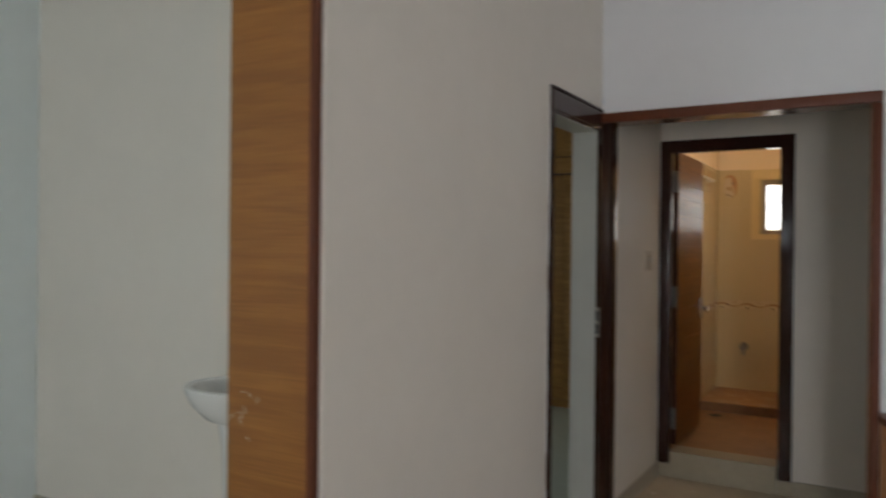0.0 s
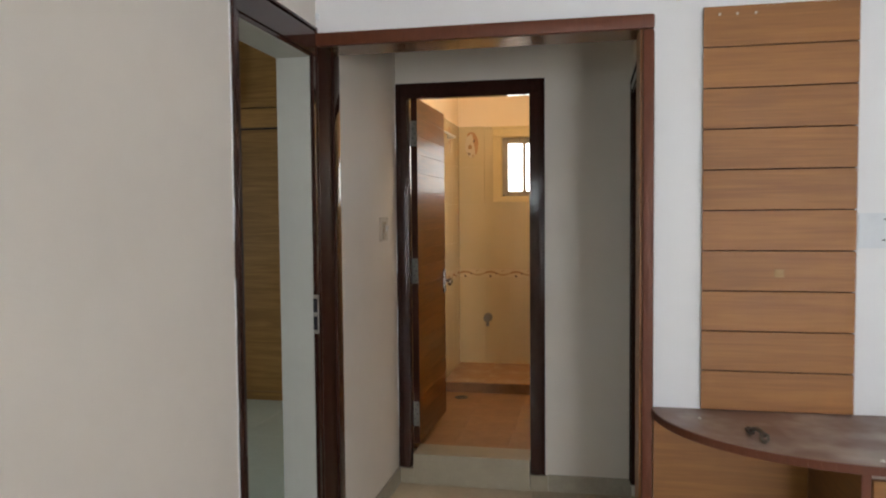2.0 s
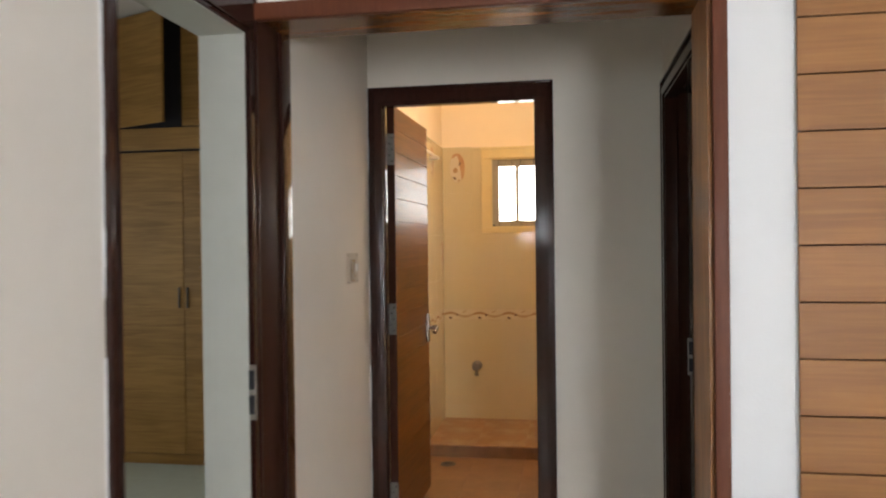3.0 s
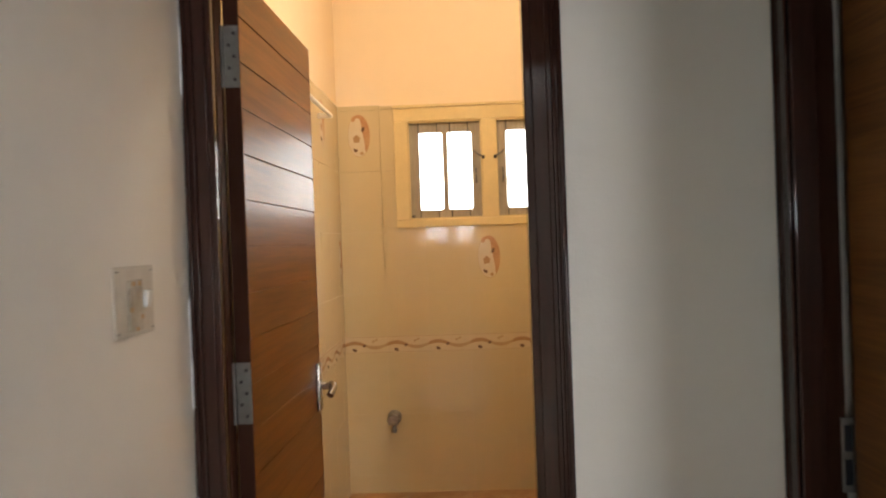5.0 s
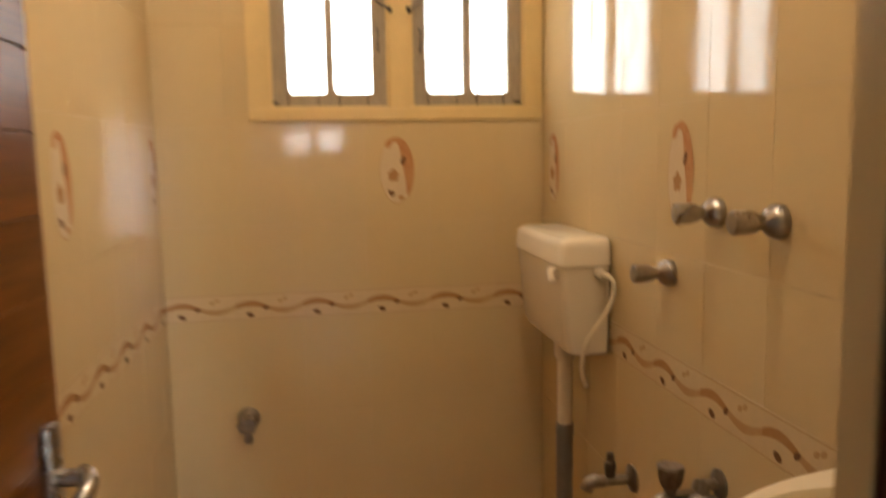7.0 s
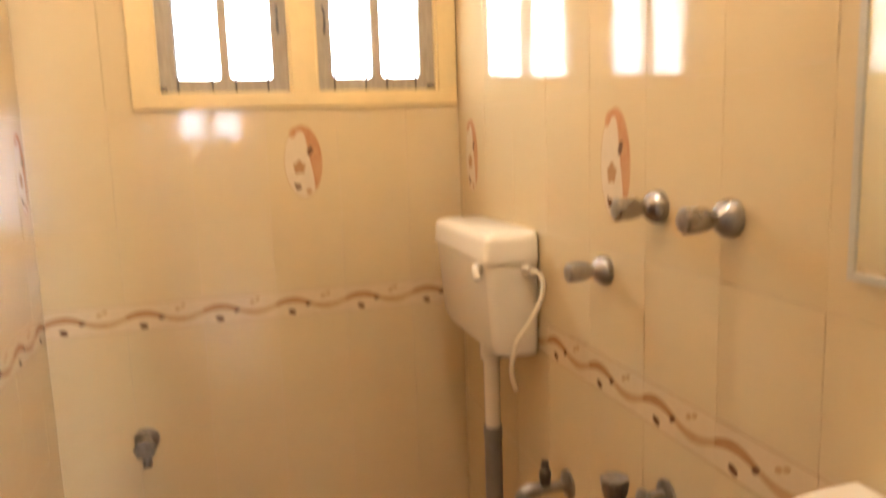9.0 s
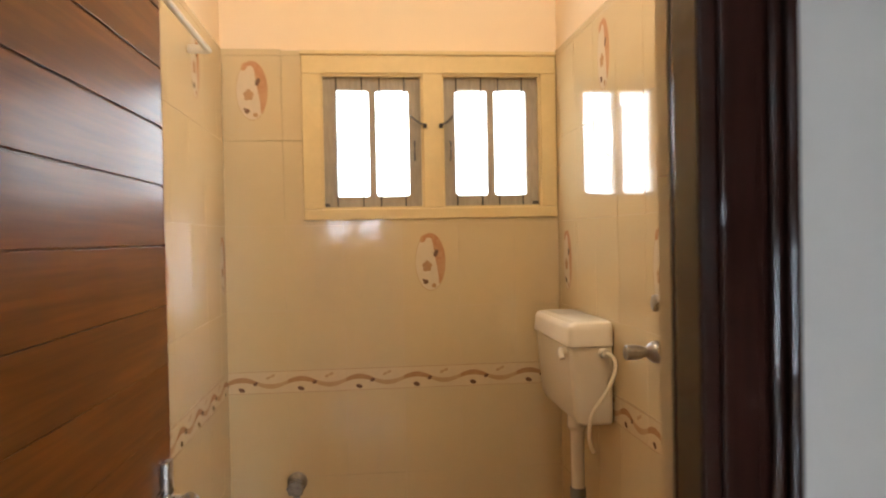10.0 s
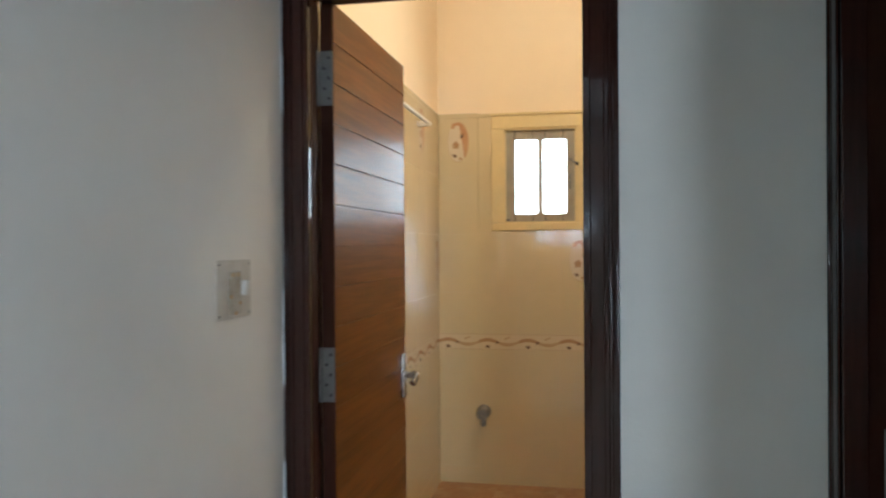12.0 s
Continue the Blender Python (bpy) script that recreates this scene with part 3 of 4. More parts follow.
bit("divider", boxes((0.64, 0.664, 3.217, 3.729, FLOOR, 0.663)), TEAK_Y, tv_unit)
bit("divider_edge", boxes((0.639, 0.665, 3.212, 3.217, FLOOR, 0.663), bevel=0.001), RED_EDGE, tv_unit, "red-brown edge band")
bit("end_side", boxes((2.176, 2.2, 3.215, 3.729, FLOOR, 0.663), bevel=0.002), COUNTER, tv_unit)
for k in range(3):
    for j in range(3):
        x0 = 0.668 + k * 0.504
        z0 = FLOOR + 0.08 + j * 0.22
        bit("drawer", boxes((x0, x0 + 0.498, 3.208, 3.228, z0, z0 + 0.214), bevel=0.002), TEAK_X, tv_unit)
bit("rail", boxes((0.664, 2.176, 3.23, 3.25, FLOOR, 0.655)), COUNTER, tv_unit)

fitting = thing("pipe_fitting", (0.405, 3.43, 0.69), "small blackened metal bent pipe fitting lying on the counter", "pipe fitting")


def ring_bar(bm, centre, turn, radius, thick):
    m = Matrix.Translation(centre) @ turn
    tube(bm, [m @ Vector((radius * math.cos(a), radius * math.sin(a), 0)) for a in (2 * math.pi * k / 16 for k in range(17))], thick, 10)


bm = bmesh.new()
ring_bar(bm, (0.394, 3.455, 0.701), pose(0, 0, 0, 25, 20, 0), 0.011, 0.0050)
ring_bar(bm, (0.417, 3.360, 0.7065), pose(0, 0, 0, 75, 0, 20), 0.0115, 0.0055)
tube(bm, curve((0.396, 3.447, 0.704), (0.400, 3.425, 0.722), (0.414, 3.395, 0.722), (0.417, 3.368, 0.712), 8), 0.0075, 12)
bit("bent_tube", bm, BLACKENED, fitting, "", True)

board = thing("flat_board", (1.12, 3.655, 0.69), "thin grey-brown flat board lying on the television counter", "board")
bit("sheet", boxes((0.905, 1.36, 3.585, 3.724, 0.6915, 0.7035), bevel=0.002), SHELF_GREY, board)
bit("edge_strip", boxes((0.899, 0.905, 3.585, 3.724, 0.6912, 0.7045), bevel=0.001), DARK_MATT, board, "dark edge strip")
for x, y in ((0.262, 3.60), (0.70, 3.235), (0.86, 3.52)):
    crumb = thing("plaster_crumb", (x, y, 0.69), "tiny white plaster crumb lying on the dusty counter", "crumb", "crumbs on the counter")
    bm = bmesh.new()
    bmesh.ops.create_icosphere(bm, subdivisions=1, radius=0.0055)
    for v in bm.verts:
        v.co = Vector((v.co.x * random.uniform(0.7, 1.3), v.co.y * random.uniform(0.7, 1.3), max(v.co.z, -0.003))) + Vector((x, y, 0.6935))
    bit("chip", bm, CHALK, crumb)

patch = thing("bare_wall_strip", (1.2, 3.744, 1.32), "bare grey strip left on the wall beside the panel", "wall strip")
bit("strip", boxes((0.79, 2.1, 3.741, 3.7445, 1.262, 1.381)), GREY_PATCH, patch)
for x, z in ((0.872, 1.36), (0.868, 1.29), (1.2, 1.33)):
    bit("screw", boxes((x - 0.003, x + 0.003, 3.738, 3.741, z - 0.003, z + 0.003)), SCREW, patch)

holder = thing("lamp_holder", (0.2, 3.74, 2.16), "yellowed empty lamp holder on the wall over the panel", "lamp holder")
bm = bmesh.new()
lathe(bm, [(0.008, 0), (0.030, 0.001), (0.032, 0.008), (0.016, 0.016), (0.012, 0.030)], Matrix.Translation((0.20, TVY, 2.158)) @ pose(0, 0, 0, 90, 0, 0), 18)
bit("rose", bm, PLASTIC, holder, "", True)
bm = bmesh.new()
lathe(bm, [(0.006, -0.057), (0.010, -0.055), (0.013, -0.03), (0.019, -0.022), (0.021, 0.02), (0.013, 0.03), (0.010, 0.055), (0.006, 0.057)], Matrix.Translation((0.20, TVY - 0.03, 2.158)) @ pose(0, 0, 0, 0, 90, 0), 16)
bit("socket", bm, PLASTIC, holder, "", True)

hook = thing("wall_clip", (-1.12, 3.74, 2.148), "small white plastic cable clip in the wall corner", "cable clip")
bit("clip", boxes((-1.134, -1.120, 3.730, 3.744, 2.137, 2.160), bevel=0.004), GREY_PATCH, hook, "", True)

# ---- passage: switch plate ----
switch = thing("switch_plate", (LX, 4.655, 1.315), "soiled cream switch plate with rocker switch and socket", "switch")
plate = bit("plate", boxes((LX, LX + 0.004, 4.578, 4.731, 1.253, 1.376), bevel=0.0015), SWITCH_PLASTIC, switch)
bm = boxes((-0.006, 0.005, -0.0095, 0.0095, -0.016, 0.016), bevel=0.002)
bm.transform(Matrix.Translation((LX + 0.009, 4.694, 1.316)) @ pose(0, 0, 0, 0, 9, 0))
bit("rocker", bm, CERAMIC_WHITE, switch, "white rocker")
bit("module", boxes((LX + 0.004, LX + 0.0085, 4.625, 4.676, 1.262, 1.352), bevel=0.001), SOILED, switch, "soiled socket module")
for y, z in ((4.640, 1.345), (4.664, 1.345), (4.652, 1.265), (4.63, 1.300), (4.672, 1.285)):
    bit("hole", boxes((LX + 0.0085, LX + 0.0090, y - 0.005, y + 0.005, z - 0.004, z + 0.004)), PRINT_TAN, switch)
for y, z in ((4.722, 1.367), (4.587, 1.367), (4.722, 1.262), (4.587, 1.262)):
    bit("screw", boxes((LX + 0.004, LX + 0.0050, y - 0.002, y + 0.002, z - 0.002, z + 0.002)), SCREW, switch)

# ---- bedroom: wardrobe ----
robe = thing("wardrobe", (-2.4, 6.8, FLOOR), "oak veneered built-in wardrobe with loft cupboards, one loft door ajar", "wardrobe")
RY, RX0, RX1 = 6.50, -4.4, -1.36
# Solid black block in place of the shaded inside of the cupboards.
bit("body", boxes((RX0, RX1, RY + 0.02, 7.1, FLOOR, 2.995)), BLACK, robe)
bit("plinth", boxes((RX0, RX1, RY + 0.005, RY + 0.02, FLOOR, -0.02)), OAK_X, robe)
bit("mid_rail", boxes((RX0, RX1, RY - 0.012, RY + 0.02, 2.078, 2.226), bevel=0.003), OAK_X, robe)
# Door tops stop short so the black body reads as shade under the rail.
for k in range(6):
    x0 = -4.28 + 0.4665 * k
    d = bit("door", boxes((x0 + 0.002, x0 + 0.4645, RY, RY + 0.018, -0.016, 2.062), bevel=0.002), OAK_X, robe)
    hx = x0 + (0.03 if k % 2 else 0.435)
    bit("handle", boxes((hx - 0.004, hx + 0.004, RY - 0.018, RY, 0.99, 1.13), bevel=0.002), STEEL, d)
    if k != 2:
        bit("loft_door", boxes((x0 + 0.002, x0 + 0.4645, RY, RY + 0.018, 2.236, 2.985), bevel=0.002), OAK_X, robe)
ajar = part("loft_door", boxes((0, 0.462, 0, 0.018, 2.236, 2.985), bevel=0.002), OAK_X, robe, "loft door standing ajar")
ajar.matrix_parent_inverse = Matrix.Translation(robe.location).inverted()
ajar.matrix_basis = pose(-3.340, RY - 0.02, 0, 0, 0, -22)
bit("edge_post", boxes((-3.352, -3.342, RY - 0.003, RY + 0.001, -0.016, 2.062)), RED_EDGE, robe)

# ---- dining corner: pedestal washbasin ----


def basin_bowl(bm, c, ax, ay, depth, rim=0.035, steps=28, half=None):
    """An oval bowl with a rolled rim; c is the centre of the rim."""
    prof = [(0.30, -depth), (0.62, -depth * 0.86), (0.86, -depth * 0.52), (0.98, -0.03), (1.0, -0.008), (0.985, 0.0), (1 - rim / ax, 0.0), (1 - 1.35 * rim / ax, -0.010), (1 - 1.75 * rim / ax, -0.045), (0.72, -depth * 0.62), (0.3, -depth * 0.8), (0.02, -depth * 0.82)]
    rings = []
    for r, h in prof:
        rings.append([bm.verts.new((c[0] + (min(r * ax * math.cos(a), half) if half is not None else r * ax * math.cos(a)), c[1] + r * ay * math.sin(a), c[2] + h)) for a in (2 * math.pi * k / steps for k in range(steps))])
    for a, b in zip(rings, rings[1:]):
        for k in range(steps):
            bm.faces.new((a[k], a[(k + 1) % steps], b[(k + 1) % steps], b[k]))
    bm.faces.new(rings[0][::-1])
    bm.faces.new(rings[-1])
    return bm


pedestal = thing("pedestal_washbasin", (-2.2, 2.2, FLOOR), "white ceramic pedestal washbasin against the dining wall", "washbasin")
bit("bowl", basin_bowl(bmesh.new(), (-2.105, 2.18, 0.822), 0.24, 0.20, 0.155, steps=48), CERAMIC_WHITE, pedestal, "", True)
bm = bmesh.new()
lathe(bm, [(0.11, FLOOR - 0.072), (0.10, FLOOR - 0.04), (0.075, 0.2), (0.085, 0.5), (0.105, 0.61)], Matrix.Translation((-2.105, 2.2, 0.072)), 20)
bit("pedestal", bm, CERAMIC_WHITE, pedestal, "", True)
bit("deck", boxes((-2.32, -1.92, 2.29, 2.40, 0.772, 0.824), bevel=0.012), CERAMIC_WHITE, pedestal, "", True)

# ---- balcony door and far windows ----


def far_window(name, label, x0, x1, y, z0, z1, across="x", post=0.06):
    w = thing(name, ((x0 + x1) / 2 if across == "x" else y, y if across == "x" else (x0 + x1) / 2, z0), label, "window")
    w["kind"] = "structure"

    def put(nm, u0, u1, a, b, mat, t=0.03):
        d = (u0, u1, y - t, y + t, a, b) if across == "x" else (y - t, y + t, u0, u1, a, b)
        return bit(nm, boxes(d), mat, w)

    put("frame", x0, x0 + 0.05, z0, z1, DARK)
    put("frame", x1 - 0.05, x1, z0, z1, DARK)
    put("frame", x0 + 0.05, x1 - 0.05, z1 - 0.05, z1, DARK)
    put("frame", x0 + 0.05, x1 - 0.05, z0, z0 + 0.05, DARK)
    m = (x0 + x1) / 2
    put("mullion", m - post / 2, m + post / 2, z0 + 0.05, z1 - 0.05, DARK)
    for u0, u1 in ((x0 + 0.05, m - post / 2), (m + post / 2, x1 - 0.05)):
        g = put("pane", u0, u1, z0 + 0.05, z1 - 0.05, PANE, 0.002)
        g.visible_shadow = False
    n = 4
    for k in range(1, n):
        zz = z0 + (z1 - z0) * k / n
        put("bar", x0 + 0.05, x1 - 0.05, zz - 0.006, zz + 0.006, IRON, 0.006)
    return w


far_window("balcony_door", "dark framed glazed balcony door, shut", 1.25, 2.25, -3.6, 0.13, 2.05)
far_window("window_hall", "dark framed hall window with glass panes", -1.35, -0.35, -3.6, 1.43, 1.89, post=0.2)
far_window("window_dining", "dark framed dining window with glass panes", -3.5, -2.3, -3.6, 0.8, 2.0)
# Unseen window made up to hold the corner fill lamp.
far_window("fill_window_corner", "dark framed corner window with glass panes", 2.9, 3.7, -3.6, 0.8, 2.0)
# Invented window around the side fill lamp.
far_window("fill_window_side", "dark framed side window with glass panes", 1.95, 3.05, 3.83, 0.95, 2.05, "y")
far_window("window_bedroom", "dark framed bedroom window with glass panes", 3.8, 5.0, -4.62, 0.8, 2.0, "y")

# ---- bathroom window ----
win = thing("window_bath", (-0.42, 7.14, 1.48), "cream painted bathroom window with two weathered sashes and iron bars", "window")
win["kind"] = "structure"
WZ0, WZ1 = 1.481, 2.085
for nm, d in (("casing", (-0.896, -0.826, WZ0 + 0.04, 2.018)), ("casing", (-0.010, 0.050, WZ0 + 0.04, 2.018)), ("mullion", (-0.455, -0.381, WZ0 + 0.04, 2.018)),
              ("head", (-0.896, 0.050, 2.018, WZ1)), ("sill", (-0.896, 0.050, WZ0, WZ0 + 0.04))):
    bit(nm, boxes((d[0], d[1], 7.121, 7.20, d[2], d[3]), bevel=0.004), CREAM, win)
bit("cornice", boxes((-0.90, 0.050, 7.114, 7.14, WZ1, WZ1 + 0.016), bevel=0.004), CREAM, win)


def sash(x0, x1, z0, z1):
    """A sash of grey wood with two round-cornered openings cut through it."""
    s = bit("sash", boxes((x0, x0 + 0.05, 7.150, 7.185, z0, z1), (x1 - 0.05, x1, 7.150, 7.185, z0, z1), (x0 + 0.05, x1 - 0.05, 7.150, 7.185, z1 - 0.056, z1),
                          (x0 + 0.05, x1 - 0.05, 7.150, 7.185, z0, z0 + 0.046), ((x0 + x1) / 2 - 0.0125, (x0 + x1) / 2 + 0.0125, 7.150, 7.185, z0 + 0.046, z1 - 0.056)), SASH, win)
    m = (x0 + x1) / 2
    for a, b in ((x0 + 0.05, m - 0.0125), (m + 0.0125, x1 - 0.05)):
        g = bit("pane", boxes((a, b, 7.168, 7.171, z0 + 0.046, z1 - 0.056)), PANE, s)
        g.visible_shadow = False
        bm = bmesh.new()
        r = 0.014
        for cx, sx in ((a, 1), (b, -1)):
            for cz, sz in ((z0 + 0.046, 1), (z1 - 0.056, -1)):
                pts = [(cx, cz)] + [(cx + sx * (r - r * math.sin(t)), cz + sz * (r - r * math.cos(t))) for t in (math.pi / 2 * k / 5 for k in range(6))]
                lo = [bm.verts.new((px_, 7.152, pz_)) for px_, pz_ in pts]
                hi = [bm.verts.new((px_, 7.167, pz_)) for px_, pz_ in pts]
                bm.faces.new(lo)
                bm.faces.new(hi[::-1])
                for k in range(len(pts)):
                    j = (k + 1) % len(pts)
                    bm.faces.new((lo[k], lo[j], hi[j], hi[k]))
        bit("corner_fillet", bm, SASH, s)
    return s


for x0, x1, flip in ((-0.826, -0.455, 1), (-0.381, -0.010, -1)):
    bit("stop_bead", boxes((x0, x0 + 0.006, 7.130, 7.150, WZ0 + 0.04, 2.018), (x1 - 0.006, x1, 7.130, 7.150, WZ0 + 0.04, 2.018), (x0 + 0.006, x1 - 0.006, 7.130, 7.150, 2.009, 2.018),
                           (x0 + 0.006, x1 - 0.006, 7.130, 7.150, WZ0 + 0.04, WZ0 + 0.047)), CREAM, win, "cream stop bead round the sash")
    s = sash(x0, x1, WZ0 + 0.04, 2.018)
    w = x1 - x0
    for k, f in enumerate((0.145, 0.40, 0.575, 0.82)):
        bm = bmesh.new()
        x = x0 + w * f
        bend = 0.0 if k in (0, 3) else (-0.045 if k == 1 else 0.045)
        z0, z1 = WZ0 + 0.04, 2.018
        tube(bm, [(x, 7.142, z0), (x, 7.142, 1.70), (x + bend, 7.142, 1.74), (x + bend, 7.142, 1.80), (x, 7.142, 1.84), (x, 7.142, z1)], 0.0026, 6)
        bit("bar", bm, IRON, win, "", True)
    bm = bmesh.new()
    tube(bm, [(x0 + w * 0.145, 7.142, 1.77), (x0 + w * 0.40 - 0.045, 7.142, 1.77)], 0.0026, 6)
    tube(bm, [(x0 + w * 0.575 + 0.045, 7.142, 1.77), (x0 + w * 0.82, 7.142, 1.77)], 0.0026, 6)
    bit("bar", bm, IRON, win)
    lx = x1 - 0.03 if flip > 0 else x0 + 0.03
    bm = bmesh.new()
    tube(bm, curve((lx - flip * 0.012, 7.146, 1.865), (lx, 7.13, 1.85), (lx + flip * 0.015, 7.128, 1.835), (lx + flip * 0.036, 7.116, 1.828), 6), 0.004)
    hk = bit("hook", bm, STEEL, s, "steel stay hook", True)
    bit("eye", boxes((lx + flip * 0.030, lx + flip * 0.044, 7.108, 7.121, 1.815, 1.832), bevel=0.002), SCREW, hk)
    bm = bmesh.new()
    tube(bm, curve((lx, 7.15, 1.77), (lx - flip * 0.002, 7.12, 1.765), (lx - flip * 0.002, 7.12, 1.705), (lx, 7.15, 1.70), 8), 0.004)
    bit("pull", bm, STEEL, s, "", True)
    bit("corner_block", boxes((x0 + 0.006 if flip > 0 else x1 - 0.03, x0 + 0.024 if flip > 0 else x1 - 0.006, 7.145, 7.150, WZ0 + 0.05, WZ0 + 0.062)), IRON, s)

# ---- bathroom floor ----
bfloor = structure("bath_floor", boxes((-1.19, 0.062, 5.09, 7.14, FLOOR, 0.05)), GROUT, "stained terracotta bathroom floor", "floor")
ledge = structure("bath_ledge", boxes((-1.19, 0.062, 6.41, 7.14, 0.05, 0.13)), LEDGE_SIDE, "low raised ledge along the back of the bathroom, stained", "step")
drain = thing("floor_drain", (-1.02, 6.25, 0.06), "round steel floor drain grating beside the ledge", "floor drain")
bm = bmesh.new()
lathe(bm, [(0.048, 0.0), (0.048, 0.004), (0.040, 0.0055), (0.034, 0.004), (0.03, 0.0042)], Matrix.Translation((-1.02, 6.25, 0.06)), 20)
bit("ring", bm, STEEL, drain, "", True)
for k in range(-2, 3):
    bit("slot", boxes((-1.02 + k * 0.011 - 0.003, -1.02 + k * 0.011 + 0.003, 6.229, 6.271, 0.0642, 0.0652)), BLACK, drain)

# ---- bathroom: cistern ----
cist = thing("toilet_cistern", (0.05, 6.72, 0.84), "ivory ceramic low-level toilet cistern on the tiled wall", "cistern")


def loft(bm, rings, radius=0.02, n=5):
    """Stacks rounded rectangles (x0, x1, y0, y1, z) and skins them."""
    made = []
    for x0, x1, y0, y1, z in rings:
        pts = []
        for cx, cy, a0 in ((x1 - radius, y1 - radius, 0.0), (x0 + radius, y1 - radius, 0.5), (x0 + radius, y0 + radius, 1.0), (x1 - radius, y0 + radius, 1.5)):
            pts += [(cx + radius * math.cos(math.pi * (a0 + 0.5 * k / n)), cy + radius * math.sin(math.pi * (a0 + 0.5 * k / n))) for k in range(n + 1)]
        made.append([bm.verts.new((x, y, z)) for x, y in pts])
    for a, b in zip(made, made[1:]):
        for k in range(len(a)):
            j = (k + 1) % len(a)
            bm.faces.new((a[k], a[j], b[j], b[k]))
    bm.faces.new(made[0][::-1])
    bm.faces.new(made[-1])
    return bm


bit("tank", loft(bmesh.new(), ((-0.050, 0.048, 6.507, 6.885, 0.845), (-0.062, 0.049, 6.501, 6.912, 0.853), (-0.072, 0.049, 6.498, 6.930, 0.880), (-0.0865, 0.049, 6.496, 6.939, 1.081))), CERAMIC, cist, "", True)
bit("lid", loft(bmesh.new(), ((-0.0885, 0.050, 6.494, 6.941, 1.078), (-0.0925, 0.050, 6.490, 6.945, 1.081), (-0.0930, 0.050, 6.4895, 6.9455, 1.088), (-0.0912, 0.050, 6.491, 6.944, 1.096),
                              (-0.0895, 0.050, 6.493, 6.942, 1.128), (-0.0865, 0.050, 6.496, 6.939, 1.139), (-0.079, 0.049, 6.503, 6.932, 1.147), (-0.062, 0.046, 6.520, 6.915, 1.151))), CERAMIC, cist, "ceramic lid with rounded edges", True)
for y in (6.56, 6.83):
    bit("wall_bracket", boxes((0.047, BX1, y, y + 0.04, 1.0, 1.06)), SCREW, cist, "dark fixing bracket")
bm = bmesh.new()
tube(bm, [(-0.080, 6.540, 1.066), (-0.100, 6.540, 1.066)], 0.011)
tube(bm, curve((-0.098, 6.543, 1.068), (-0.104, 6.535, 1.066), (-0.106, 6.523, 1.058), (-0.104, 6.514, 1.044), 5), 0.009)
bit("flush_lever", bm, CERAMIC, cist, "ivory flush lever", True)
bm = bmesh.new()
lathe(bm, [(0.014, 0), (0.016, 0.006), (0.011, 0.012), (0.010, 0.03), (0.013, 0.034)], Matrix.Translation((0.014, 6.497, 1.062)) @ pose(0, 0, 0, 90, 0, 0), 12)
bit("inlet", bm, PLASTIC, cist, "", True)
hose = thing("inlet_hose", (0.03, 6.46, 0.8), "ivory plastic inlet hose hanging beside the cistern", "hose")
bm = bmesh.new()
tube(bm, curve((0.014, 6.466, 1.062), (0.052, 6.44, 1.060), (0.040, 6.44, 0.99), (-0.024, 6.45, 0.91), 10) + curve((-0.030, 6.452, 0.90), (-0.05, 6.46, 0.84), (-0.04, 6.47, 0.80), (-0.02, 6.49, 0.77), 8), 0.0062)
bit("tube", bm, HOSE, hose, "", True)
pipe = thing("flush_pipe", (-0.02, 6.68, 0.15), "ivory flush pipe joined to a grey lower pipe", "pipe")
bm = bmesh.new()
lathe(bm, [(0.030, 0.845), (0.031, 0.80), (0.022, 0.785), (0.021, 0.59)], Matrix.Translation((-0.015, 6.68, 0)), 16)
bit("upper_pipe", bm, CERAMIC, pipe, "", True)
bm = bmesh.new()
lathe(bm, [(0.025, 0.603), (0.026, 0.573), (0.024, 0.563), (0.023, 0.14)], Matrix.Translation((-0.015, 6.68, 0)), 16)
bit("lower_pipe", bm, PIPE_GREY, pipe, "dull grey lower pipe", True)

# ---- bathroom: taps ----
WALL_TURN = pose(0, 0, 0, 0, -90, 0)


def fluted(bm, profile, m, lobes, depth):
    """A turned shape with rounded flutes down its sides."""
    steps = lobes * 6
    rings = []
    for r, h in profile:
        rings.append([bm.verts.new(m @ Vector((r * (1 - depth + depth * math.cos(lobes * a)) * math.cos(a), r * (1 - depth + depth * math.cos(lobes * a)) * math.sin(a), h))) for a in (2 * math.pi * k / steps for k in range(steps))])
    for a, b in zip(rings, rings[1:]):
        for k in range(steps):
            bm.faces.new((a[k], a[(k + 1) % steps], b[(k + 1) % steps], b[k]))
    bm.faces.new(rings[0][::-1])
    bm.faces.new(rings[-1])
    return bm


def valve(name, y, z, label):
    t = thing(name, (BX1, y, z), label, "valve", "wall valves")
    base = Matrix.Translation((BX1, y, z)) @ WALL_TURN
    bm = bmesh.new()
    lathe(bm, [(0.028, 0.0), (0.029, 0.006), (0.027, 0.015), (0.021, 0.024), (0.015, 0.029), (0.0125, 0.033)], base, 24)
    bit("flange", bm, CHROME, t, "", True)
    bm = bmesh.new()
    fluted(bm, [(0.0125, 0.032), (0.0135, 0.040), (0.0175, 0.048), (0.0195, 0.060), (0.0195, 0.076), (0.0200, 0.078), (0.0195, 0.084), (0.0165, 0.0865), (0.006, 0.087)], base, 10, 0.018)
    bit("knob", bm, CHROME, t, "fluted knob", True)
    return t


valve("wall_valve", 5.983, 1.253, "round chrome shower valve with tapered fluted knob")
valve("wall_valve", 5.791, 1.253, "round chrome shower valve with tapered fluted knob")
valve("wall_valve", 6.170, 1.112, "single chrome stop valve set lower on the tiles")


